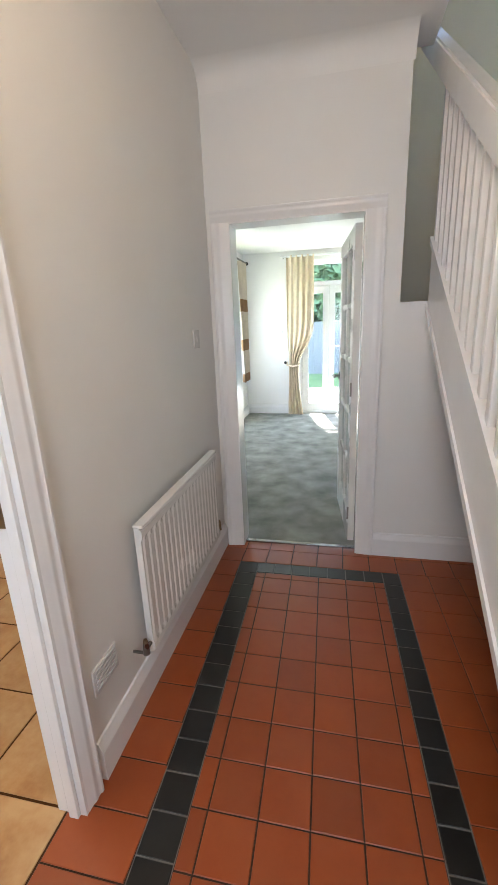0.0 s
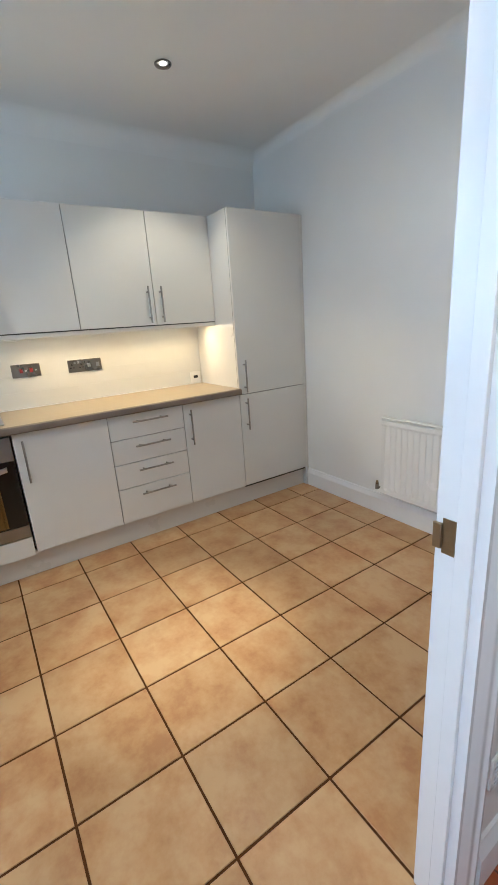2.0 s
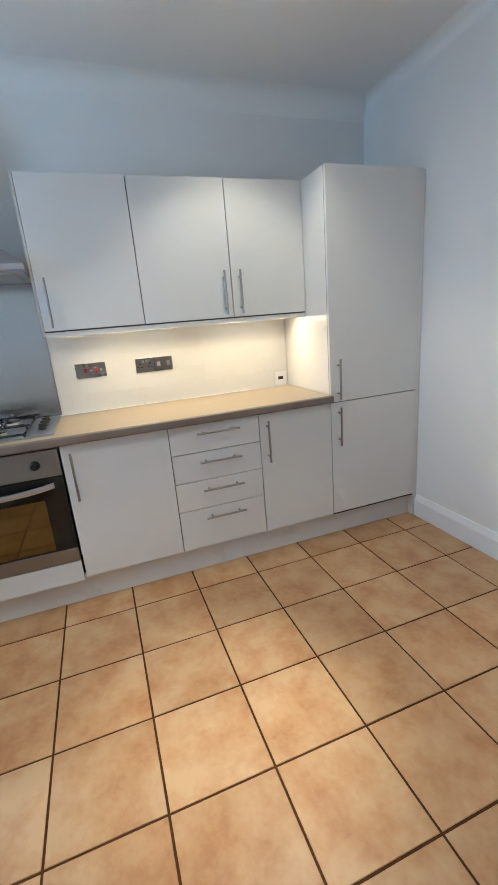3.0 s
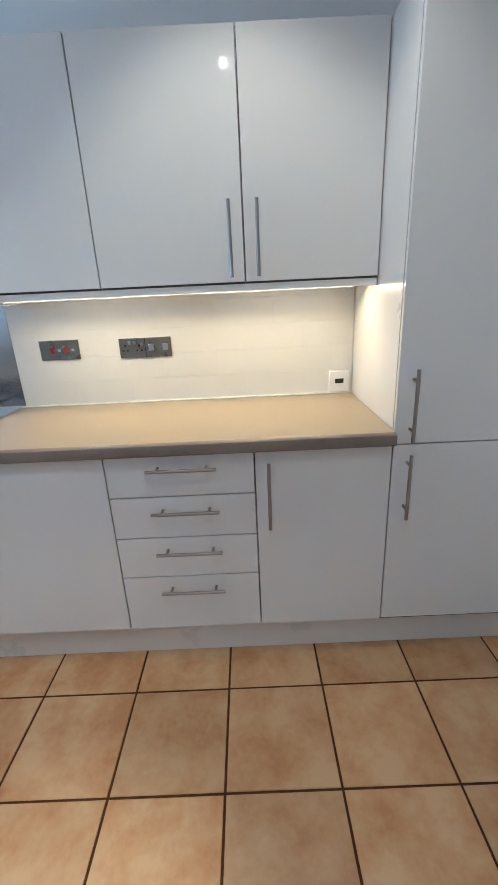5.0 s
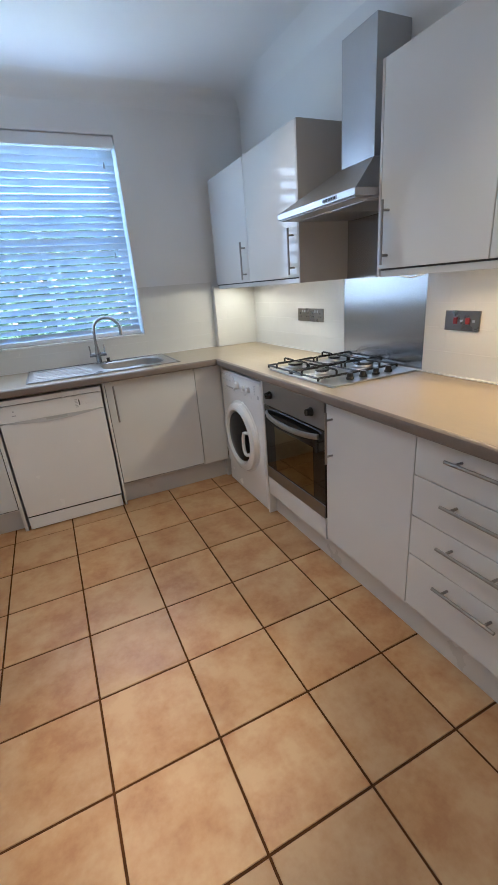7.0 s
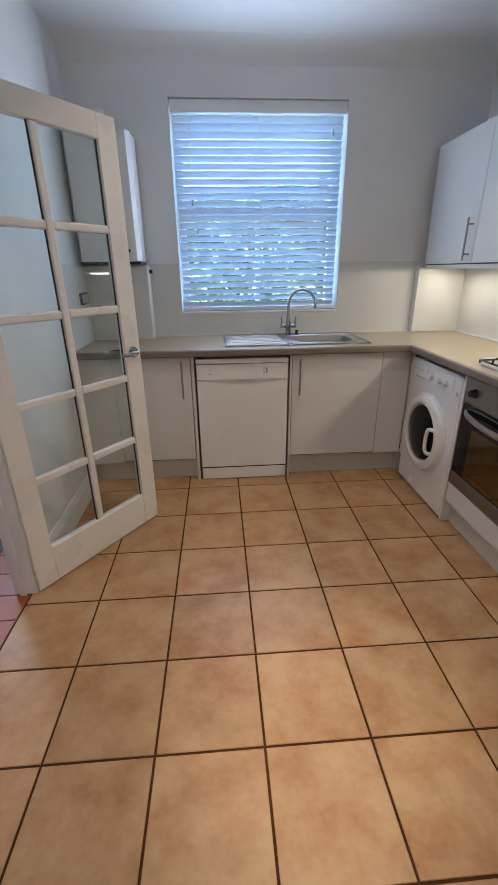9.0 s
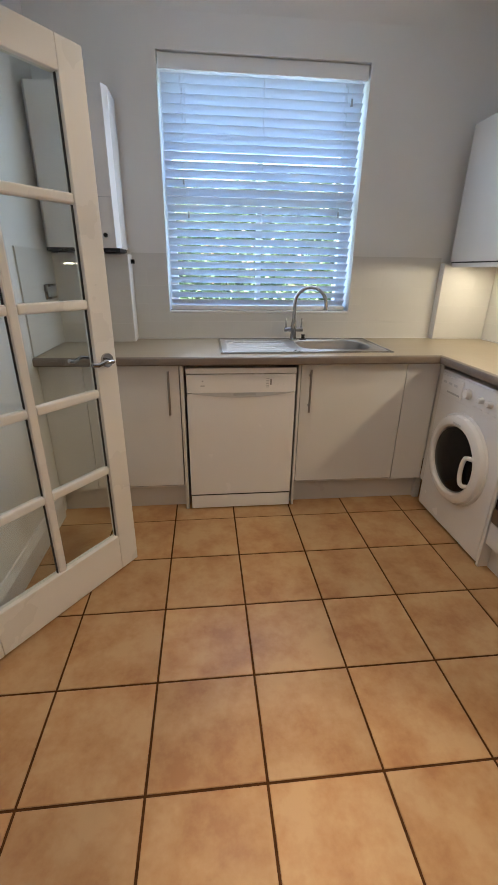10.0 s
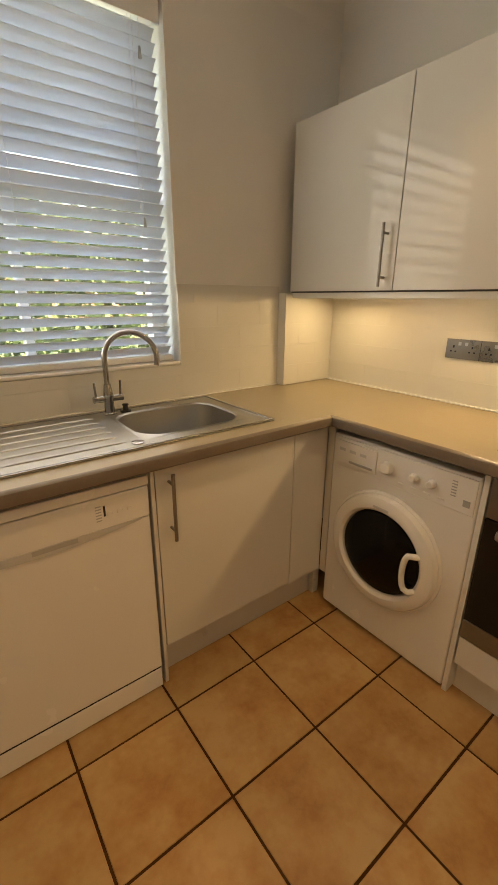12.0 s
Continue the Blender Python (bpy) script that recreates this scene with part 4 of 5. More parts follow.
for k in range(n):
    a = k / (n - 1)
    x = DX0 + 0.03 + a * (DX1 - DX0 - 0.06)
    up.append((x, 0.713))
    dn.append((x, 0.713 - 0.006 - 0.022 * math.sin(math.pi * a)))
ring = up + dn[::-1]
f0 = [bm.verts.new((x, DF + 0.0008, z)) for x, z in ring]
f1 = [bm.verts.new((x, DF - 0.006, z)) for x, z in ring]
bm.faces.new(f0)
bm.faces.new(f1[::-1])
for k in range(len(ring)):
    bm.faces.new((f0[k], f0[(k + 1) % len(ring)], f1[(k + 1) % len(ring)], f1[k]))
bmesh.ops.recalc_face_normals(bm, faces=bm.faces[:])
# flat grey plates paint the shade of the grip's recess; nothing is cut in
grip = part("grip", bm, PALEGREY, pn, "curved grip with its recess shade drawn in grey")
part("grip_hollow_shade", box(-1.872, -1.752, DF - 0.002, DF + 0.0015, 0.696, 0.711, bevel=0.001), GREYPLASTIC, grip)
part("display", box(-1.956, -1.950, DF - 0.001, DF + 0.001, 0.752, 0.786), BLACK, pn)
for k in range(6):
    part("printed_mark", box(-1.944, -1.928, DF - 0.001, DF + 0.0008, 0.740 + 0.009 * k, 0.7435 + 0.009 * k), GREYPLASTIC, pn)
for k in range(3):
    part("button", box(-2.035 + 0.03 * k, -2.019 + 0.03 * k, DF - 0.001, DF + 0.002, 0.752, 0.764, bevel=0.002), WHITEPLASTIC, pn)
part("printed_mark", box(-1.600, -1.578, DF - 0.001, DF + 0.0008, 0.748, 0.754), GREYPLASTIC, pn)
part("printed_mark", box(-1.594, -1.586, DF - 0.001, DF + 0.0008, 0.772, 0.780), GREYPLASTIC, pn)
part("gap_strip", box(DX0 + 0.006, DX1 - 0.006, DF - 0.0215, DF - 0.0065, 0.0885, 0.0955), BLACK, dw)
part("kickboard", box(DX0 + 0.004, DX1 - 0.004, DF - 0.030, DF - 0.004, 0.006, 0.088, bevel=0.003), WHITEPLASTIC, dw)

# ---- sink and tap ----
SX0, SX1, SY0, SY1, SZ = -2.640, -1.690, -1.625, -1.130, 0.9085
sk = thing("kitchen_sink", (-2.2, -1.38, 0.9), "stainless steel sink with one bowl and a ribbed drainer", "sink")
bm = bmesh.new()
hx0, hx1, hy0, hy1 = SB[0] + 0.012, SB[1] - 0.012, SB[2] + 0.012, SB[3] - 0.012
lv = []
for z in (SZ, SZ + 0.004):
    lv.append([[bm.verts.new((x, y, z)) for x, y in ((a, c), (b2, c), (b2, d), (a, d))] for a, b2, c, d in ((SX0, SX1, SY0, SY1), (hx0, hx1, hy0, hy1))])
for k in range(4):
    j = (k + 1) % 4
    for outer, inner in lv:
        bm.faces.new((outer[k], outer[j], inner[j], inner[k]))
    for ring in (0, 1):
        bm.faces.new((lv[0][ring][k], lv[0][ring][j], lv[1][ring][j], lv[1][ring][k]))
bmesh.ops.recalc_face_normals(bm, faces=bm.faces[:])
part("deck", bm, SINKSTEEL, sk)
for q in ((SX0, SX1, SY0, SY0 + 0.012), (SX0, SX1, SY1 - 0.012, SY1), (SX0, SX0 + 0.012, SY0 + 0.012, SY1 - 0.012), (SX1 - 0.012, SX1, SY0 + 0.012, SY1 - 0.012)):
    part("raised_edge", box(*q, SZ + 0.0035, SZ + 0.0085, bevel=0.002), CHROME, sk)


def rounded_rect(x0, x1, y0, y1, r, n=6):
    out = []
    for cx, cy, a0 in ((x1 - r, y1 - r, 0), (x0 + r, y1 - r, 90), (x0 + r, y0 + r, 180), (x1 - r, y0 + r, 270)):
        for k in range(n + 1):
            a = radians(a0 + 90 * k / n)
            out.append((cx + r * math.cos(a), cy + r * math.sin(a)))
    return out


bm = bmesh.new()
rings = []
for inset, z, r in ((-0.0125, SZ + 0.0045, 0.006), (-0.010, SZ + 0.0065, 0.10), (-0.004, SZ + 0.0075, 0.10), (0.004, SZ + 0.002, 0.095), (0.010, SZ - 0.06, 0.09), (0.022, SZ - 0.135, 0.085), (0.05, SZ - 0.152, 0.07), (0.12, SZ - 0.155, 0.03)):
    rings.append([bm.verts.new((x, y, z)) for x, y in rounded_rect(hx0 + inset, hx1 - inset, hy0 + inset, hy1 - inset, r)])
nn = len(rings[0])
for a, c in zip(rings, rings[1:]):
    for k in range(nn):
        bm.faces.new((a[k], a[(k + 1) % nn], c[(k + 1) % nn], c[k]))
bm.faces.new(rings[-1])
bmesh.ops.recalc_face_normals(bm, faces=bm.faces[:])
bowl = part("bowl", bm, SINKSTEEL, sk)
bm = bmesh.new()
lathe(bm, [(0.045, 0), (0.043, 0.003), (0.03, 0.001)], Matrix.Translation(((hx0 + hx1) / 2, (hy0 + hy1) / 2, SZ - 0.1545)), 24)
part("waste", bm, CHROME, bowl)
for k in range(6):
    y = SY0 + 0.085 + k * 0.066
    bm = bmesh.new()
    tube(bm, [(-2.085, y, SZ + 0.001), (-2.06, y, SZ + 0.004), (-1.76, y, SZ + 0.004), (-1.725, y, SZ + 0.001)], 0.0045, 8)
    part("drainer_rib", bm, SINKSTEEL, sk)
bm = bmesh.new()
lathe(bm, [(0.020, 0), (0.020, 0.003), (0.012, 0.004)], Matrix.Translation((-2.115, -1.185, SZ + 0.004)), 20)
part("overflow_button", bm, CHROME, sk)
TBX, TBY = -2.165, -1.575
tap = thing("mixer_tap", (TBX, TBY, SZ + 0.004), "chrome swan-neck mixer tap with two levers", "tap")
bm = bmesh.new()
lathe(bm, [(0.026, 0), (0.026, 0.006), (0.020, 0.010), (0.018, 0.060), (0.020, 0.075), (0.016, 0.100), (0.013, 0.120)], Matrix.Translation((TBX, TBY, SZ + 0.004)), 24)
part("body", bm, CHROME, tap)
dx, dy, R = -0.88, 0.47, 0.098
pts = [(TBX, TBY, SZ + 0.11), (TBX, TBY, SZ + 0.21)]
for k in range(13):
    a = math.pi * k / 12 * 1.02
    o = R * (1 - math.cos(a))
    pts.append((TBX + dx * o, TBY + dy * o, SZ + 0.22 + R * math.sin(a)))
e = pts[-1]
pts.append((e[0] - dx * 0.004, e[1] - dy * 0.004, e[2] - 0.02))
bm = bmesh.new()
tube(bm, pts, 0.0105, 14)
part("spout", bm, CHROME, tap)
for s in (-1, 1):
    bm = bmesh.new()
    rod(bm, (TBX, TBY, SZ + 0.067), (TBX + s * 0.058, TBY, SZ + 0.067), 0.013, seg=16)
    arm = part("valve", bm, CHROME, tap)
    bm = bmesh.new()
    rod(bm, (TBX + s * 0.048, TBY, SZ + 0.075), (TBX + s * 0.051, TBY + 0.004, SZ + 0.135), 0.0045, seg=10)
    part("lever", bm, CHROME, arm)
bm = bmesh.new()
lathe(bm, [(0.022, 0), (0.022, 0.006), (0.012, 0.008), (0.010, 0.024), (0.014, 0.030), (0.010, 0.034)], pose(-2.228, -1.572, SZ + 0.0045), 16)
single("sink_plug", bm, BLACK, "black rubber sink plug standing beside the tap", "plug")


# ---- sockets and switches ----
def socket_plate(y0, y1, z0, z1, kind, label, category):
    s = thing("wall_socket" if kind != "cooker" else "cooker_switch", (KX0 + 0.0085, (y0 + y1) / 2, z0), label, category)
    f = KX0 + 0.0085
    part("plate", box(f, f + 0.007, y0, y1, z0, z1, bevel=0.002), NICKEL, s)
    m = f + 0.0068
    if kind == "cooker":
        for y in (y0 + 0.055, y1 - 0.055):
            part("rocker", box(m, m + 0.005, y - 0.009, y + 0.009, z0 + 0.028, z1 - 0.028, bevel=0.0015), RED, s, "red rocker switch")
            part("marking", box(m, m + 0.0008, y + 0.022, y + 0.034, z0 + 0.036, z0 + 0.046), PALEGREY, s)
    else:
        n = 2 if (y1 - y0) > 0.2 else 1
        w = (y1 - y0) / n
        for k in range(n):
            yc = y0 + w * (k + 0.5)
            if k:
                part("joint", box(m, m + 0.0006, y0 + w * k - 0.001, y0 + w * k + 0.001, z0, z1), BLACK, s)
            for d in (-w * 0.27, w * 0.27):
                if kind == "mixed" and k:
                    part("rocker", box(m, m + 0.004, yc + d - 0.011, yc + d + 0.011, z0 + 0.028, z1 - 0.028, bevel=0.001), STEEL, s)
                    continue
                part("pin_slot", box(m, m + 0.0007, yc + d - 0.0035, yc + d + 0.0035, z0 + 0.046, z0 + 0.056), BLACK, s)
                part("pin_slot", box(m, m + 0.0007, yc + d - 0.014, yc + d - 0.006, z0 + 0.028, z0 + 0.034), BLACK, s)
                part("pin_slot", box(m, m + 0.0007, yc + d + 0.006, yc + d + 0.014, z0 + 0.028, z0 + 0.034), BLACK, s)
                part("rocker", box(m, m + 0.004, yc + d * 0.35 - 0.006, yc + d * 0.35 + 0.006, z1 - 0.026, z1 - 0.012, bevel=0.001), STEEL, s)
    return s


socket_plate(0.281, 0.450, 1.110, 1.193, "cooker", "dark metal cooker switch plate with two red rockers", "switch")
socket_plate(0.623, 0.846, 1.105, 1.188, "mixed", "dark metal double socket and switch plate", "socket")
socket_plate(-0.936, -0.640, 1.105, 1.188, "socket", "dark metal pair of double sockets", "socket")
s = thing("fused_switch", (KX0 + 0.0085, 1.577, 0.912), "white fused switch plate with a dark insert", "switch")
part("plate", box(KX0 + 0.0085, KX0 + 0.020, 1.527, 1.616, 0.914, 1.008, bevel=0.004), WHITEPLASTIC, s)
part("insert", box(KX0 + 0.0198, KX0 + 0.022, 1.553, 1.591, 0.953, 0.974, bevel=0.001), BLACK, s)

single("plinth_post", box(-2.928, -2.890, -1.145, -1.108, 0.001, 0.149, bevel=0.003), PLINTH, "short white plinth post in the corner beside the washing machine", "plinth")
# small grey outlet on the wall behind the glazed door
s = thing("wall_outlet", (KX1 - 0.0085, -1.42, 1.18), "small grey wall outlet above the worktop by the boiler", "socket")
part("plate", box(KX1 - 0.020, KX1 - 0.0082, -1.50, -1.335, 1.160, 1.235, bevel=0.003), NICKEL, s)
part("socket_face", box(KX1 - 0.0225, KX1 - 0.0198, -1.485, -1.350, 1.172, 1.223, bevel=0.001), GREYPLASTIC, s)

# ---- window and blind ----
win = setting("window_1", box(WX0, WX1, KY0 - 0.20, KY0 - 0.14, WZ0, WZ0 + 0.055), PVC, "white window behind a venetian blind", "window")
part("frame", box(WX0, WX1, KY0 - 0.20, KY0 - 0.14, WZ1 - 0.055, WZ1), PVC, win)
part("frame", box(WX0, WX0 + 0.055, KY0 - 0.20, KY0 - 0.14, WZ0 + 0.055, WZ1 - 0.055), PVC, win)
part("frame", box(WX1 - 0.055, WX1, KY0 - 0.20, KY0 - 0.14, WZ0 + 0.055, WZ1 - 0.055), PVC, win)
part("mullion", box(-1.98, -1.95, KY0 - 0.20, KY0 - 0.14, WZ0 + 0.055, WZ1 - 0.055), PVC, win)
part("transom", box(WX0 + 0.055, -1.98, KY0 - 0.198, KY0 - 0.142, 1.70, 1.75), PVC, win)
part("transom", box(-1.95, WX1 - 0.055, KY0 - 0.198, KY0 - 0.142, 1.70, 1.75), PVC, win)
for x0, x1 in ((WX0 + 0.055, -1.98), (-1.95, WX1 - 0.055)):
    for z0, z1 in ((WZ0 + 0.055, 1.70), (1.75, WZ1 - 0.055)):
        g = part("pane", box(x0, x1, KY0 - 0.172, KY0 - 0.168, z0, z1), PANE, win)
        g.visible_shadow = False
setting("trim_sill", box(WX0 + 0.002, WX1 - 0.002, KY0 - 0.138, KY0 + 0.012, WZ0 + 0.0005, WZ0 + 0.014, bevel=0.004), GLOSS, "white window sill", "window sill")

BY = KY0 - 0.062
bl = thing("venetian_blind", ((WX0 + WX1) / 2, BY, WZ0 + 0.02), "white venetian blind with half-open wide slats", "blind")
part("valance", box(WX0 + 0.006, WX1 - 0.006, KY0 - 0.030, KY0 - 0.018, WZ1 - 0.072, WZ1 - 0.004, bevel=0.002), PVC, bl)
part("headrail", box(WX0 + 0.012, WX1 - 0.012, BY - 0.025, BY + 0.025, WZ1 - 0.052, WZ1 - 0.004, bevel=0.002), PVC, bl)
part("bottom_rail", box(WX0 + 0.014, WX1 - 0.014, BY - 0.024, BY + 0.024, WZ0 + 0.016, WZ0 + 0.040, bevel=0.004), PVC, bl)
TILT = radians(40)
bm = bmesh.new()
hw = (WX1 - WX0) / 2 - 0.016
prof = []
for k in range(6):
    a = -1 + 2 * k / 5
    prof.append((a * 0.025, 0.003 * (1 - a * a)))
prof = prof + [(p[0], p[1] - 0.0028) for p in prof[::-1]]
c, s_ = math.cos(TILT), math.sin(TILT)
prof = [(y * c - z * s_, y * s_ + z * c) for y, z in prof]
extrude(bm, prof, "x", -hw, hw)
slat_mesh = mesh_of("slat", bm, SLAT)
z = WZ0 + 0.062
while z < WZ1 - 0.075:
    ob = new("slat", slat_mesh)
    ob.parent = bl
    ob.location = (random.uniform(-0.001, 0.001), 0, z - (WZ0 + 0.02) + random.uniform(-0.001, 0.001))
    ob.rotation_euler = (random.uniform(-0.012, 0.012), 0, 0)
    z += 0.0435
for x in (-2.42, -1.965, -1.52):
    for dy in (-0.024, 0.024):
        bm = bmesh.new()
        rod(bm, (x, BY + dy, WZ0 + 0.03), (x, BY + dy, WZ1 - 0.05), 0.0006, seg=6)
        part("ladder_cord", bm, CORD, bl)
for x, z1, z0 in ((-1.512, WZ1 - 0.06, 1.80), (-1.535, WZ1 - 0.06, 1.63), (-2.43, WZ1 - 0.06, 1.65), (-2.455, WZ1 - 0.06, 2.20)):
    bm = bmesh.new()
    rod(bm, (x, BY + 0.034, z0), (x, BY + 0.034, z1), 0.0007, seg=6)
    cd = part("pull_cord", bm, CORD, bl)
    bm = bmesh.new()
    rod(bm, (x, BY + 0.034, z0 - 0.035), (x, BY + 0.034, z0), 0.007, 0.004, seg=10)
    part("tassel", bm, GREYPLASTIC, cd)

# ---- boiler ----
bo = thing("boiler", (-0.97, -1.56, 1.41), "white wall-hung boiler beside the window", "boiler")
bm = bmesh.new()
prof = [(-1.172, KY0 + 0.012), (-1.172, KY0 + 0.20), (-1.150, KY0 + 0.235), (-0.80, KY0 + 0.235), (-0.778, KY0 + 0.20), (-0.778, KY0 + 0.012)]
extrude(bm, prof, "z", 1.418, 2.125)
part("case", bm, WHITEPLASTIC, bo)
part("base_panel", box(-1.165, -0.785, KY0 + 0.012, KY0 + 0.225, 1.400, 1.4175), BLACK, bo)
part("seam", box(-1.150, -0.80, KY0 + 0.2345, KY0 + 0.2358, 1.655, 1.658), PALEGREY, bo)
part("catch", box(-0.98, -0.965, KY0 + 0.2345, KY0 + 0.245, 2.00, 2.012, bevel=0.002), GREYPLASTIC, bo)
bm = bmesh.new()
lathe(bm, [(0.012, 0), (0.010, 0.012), (0.006, 0.014)], pose(-1.10, KY0 + 0.2345, 1.48, -90, 0, 0), 14)
part("knob", bm, BLACK, bo)
bm = bmesh.new()
rod(bm, (-0.97, KY0 + 0.10, 2.12), (-0.97, KY0 + 0.10, 2.25), 0.05, seg=24)
part("flue", bm, WHITEPLASTIC, bo)
bm = bmesh.new()
rod(bm, (-1.192, KY0 + 0.06, 1.355), (-1.212, KY0 + 0.06, 1.355), 0.012, seg=12)
single("pipe_stub", bm, BLACK, "small dark pipe stub on the boxing", "pipe")


# ---- radiators ----
def radiator(m, length, height, label, columns):
    """A pressed panel radiator; the local x runs along it, y out of the wall, z up."""
    r = new("radiator")
    r.empty_display_size = 0.05
    r.matrix_basis = m
    tagged(r, label, "radiator")
    pitch = length / columns
    bm = bmesh.new()
    prof = [(0.0, 0.062)]
    for k in range(columns):
        x = k * pitch
        prof += [(x + pitch * 0.24, 0.062), (x + pitch * 0.34, 0.0675), (x + pitch * 0.66, 0.0675), (x + pitch * 0.76, 0.062)]
    prof += [(length, 0.062)]
    zs = [0.0, 0.012, 0.035, 0.050, height - 0.050, height - 0.035, height - 0.012, height]
    grid = []
    for iz, z in enumerate(zs):
        k = 0 if iz in (0, 1, 2, 5, 6, 7) else 1
        edge = 0.010 if iz in (0, 7) else 0
        grid.append([bm.verts.new((x, (0.062 + (y - 0.062) * k + (0.006 if not k else 0)) - edge, z)) for x, y in prof])
    for a, c in zip(grid, grid[1:]):
        for k in range(len(prof) - 1):
            bm.faces.new((a[k], a[k + 1], c[k + 1], c[k]))
    back = [[bm.verts.new((x, 0.040, z)) for x in (0.0, length)] for z in (0.0, height)]
    bm.faces.new((back[0][0], back[1][0], back[1][1], back[0][1]))
    left, right = [g[0] for g in grid], [g[-1] for g in grid]
    bm.faces.new([back[0][0]] + left + [back[1][0]])
    bm.faces.new([back[1][1]] + right[::-1] + [back[0][1]])
    bm.faces.new([back[1][0]] + grid[-1] + [back[1][1]])
    bm.faces.new([back[0][1]] + grid[0][::-1] + [back[0][0]])
    bmesh.ops.recalc_face_normals(bm, faces=bm.faces[:])
    part("panel", bm, RADIATOR, r, local=True)
    part("top_trim", box(-0.001, length + 0.001, 0.036, 0.074, height + 0.0005, height + 0.012, bevel=0.004), RADIATOR, r, local=True)
    for x in (length * 0.2, length * 0.8):
        part("bracket", box(x - 0.02, x + 0.02, 0.001, 0.0405, 0.06, height - 0.06), RADIATOR, r, local=True)
    for end in (0, 1):
        x = -0.002 if end == 0 else length + 0.002
        s = -1 if end == 0 else 1
        bm = bmesh.new()
        rod(bm, (x, 0.052, 0.040), (x + s * 0.034, 0.052, 0.040), 0.008, seg=12)
        rod(bm, (x + s * 0.034, 0.052, 0.022), (x + s * 0.034, 0.052, 0.070), 0.013, 0.010, seg=12)
        v = part("valve", bm, NICKEL if end else BRASS, r, "dull metal radiator valve", local=True)
        bm = bmesh.new()
        rod(bm, (x + s * 0.034, 0.0, 0.024), (x + s * 0.034, 0.056, 0.024), 0.006, seg=12)
        part("pipe", bm, NICKEL, v, local=True)
        bm = bmesh.new()
        rod(bm, (x + s * 0.034, 0.052, 0.070), (x + s * 0.034, 0.052, 0.082), 0.010, 0.007, seg=12)
        part("valve_cap", bm, BRASS, v, local=True)
    return r


radiator(pose(HX0, 1.985, 0.222, 0, 0, -90), 0.87, 0.497, "white panel radiator on the hall wall", 20)
radiator(pose(-1.18, KY1, 0.175, 0, 0, 180), 0.93, 0.525, "white panel radiator on the kitchen wall", 22)
# air vent and switch in the hall
v = thing("air_vent", (HX0, 0.90, 0.3), "white louvred air vent low on the hall wall", "air vent")
part("frame", box(HX0 + 0.0005, HX0 + 0.008, 0.838, 0.972, 0.292, 0.385, bevel=0.003), GLOSS, v)
for k in range(5):
    part("slat", box(HX0 + 0.0075, HX0 + 0.011, 0.850, 0.960, 0.305 + 0.0155 * k, 0.312 + 0.0155 * k, bevel=0.001), PALEGREY, v)
v = thing("light_switch", (HX0, 2.0, 1.27), "white light switch beside the lounge door", "switch")
part("plate", box(HX0 + 0.0005, HX0 + 0.009, 1.955, 2.035, 1.262, 1.348, bevel=0.003), WHITEPLASTIC, v)
part("rocker", box(HX0 + 0.0088, HX0 + 0.013, 1.988, 2.002, 1.292, 1.318, bevel=0.001), WHITEPLASTIC, v)

# ---- downlights ----
for sx, sy in KITCHEN_SPOTS:
    d = thing("downlight", (sx, sy, KZ), "recessed chrome ceiling downlight, lit", "downlight", "kitchen downlights")
    bm = bmesh.new()
    rings = []
    for r, h in ((0.043, 0.0), (0.042, -0.004), (0.034, -0.005), (0.030, 0.0), (0.027, 0.004)):
        rings.append([bm.verts.new((sx + r * math.cos(2 * math.pi * k / 32), sy + r * math.sin(2 * math.pi * k / 32), KZ - 0.0005 + h - 0.004)) for k in range(32)])
    for a, c2 in zip(rings, rings[1:]):
        for k in range(32):
            bm.faces.new((a[k], a[(k + 1) % 32], c2[(k + 1) % 32], c2[k]))
    part("rim", bm, NICKEL, d)
    bm = bmesh.new()
    rod(bm, (sx, sy, KZ - 0.006), (sx, sy, KZ - 0.001), 0.015, seg=24)
    part("bulb", bm, BULB, d)
hl = thing("hall_light", (-0.05, 0.35, HZ), "round lit glass ceiling light in the hall", "ceiling light")
bm = bmesh.new()
rod(bm, (-0.05, 0.35, HZ - 0.02), (-0.05, 0.35, HZ), 0.07, seg=28)
part("base", bm, WHITEPLASTIC, hl)
bm = bmesh.new()
lathe(bm, [(0.075, 0), (0.10, -0.02), (0.085, -0.055), (0.03, -0.075), (0.005, -0.078)], Matrix.Translation((-0.05, 0.35, HZ - 0.0205)), 32)
part("globe", bm, HALLBULB, hl)

# ---- stairs ----
SXA, SXB = 0.432, 0.468
st = setting("stairs", extrude(bmesh.new(), [(0.40, 0.0), (0.56, 0.0), (0.60, 0.205), (2.296, 1.395), (2.296, 1.720), (0.40, 0.44)], "x", SXA, SXB), GLOSS, "white staircase with square balusters and a moulded handrail", "staircase")
part("string_bead", extrude(bmesh.new(), [(0.41, 0.435), (2.296, 1.708), (2.296, 1.738), (0.41, 0.465)], "x", SXA - 0.012, SXB + 0.008), GLOSS, st)
part("string_fillet", extrude(bmesh.new(), [(0.60, 0.203), (2.296, 1.3928), (2.296, 1.4328), (0.60, 0.243)], "x", SXA - 0.010, SXA - 0.0005), GLOSS, st)
for k in range(7):
    y, zt = 0.52 + 0.25 * k, 0.176 * (k + 1)
    part("tread", box(SXB, HX1, y - 0.02, y + 0.255, zt - 0.028, zt, bevel=0.006), STAIRCARPET, st, "dark carpeted tread")
    part("riser", box(SXB, HX1, y, y + 0.012, zt - 0.176, zt - 0.0285), STAIRCARPET, st)


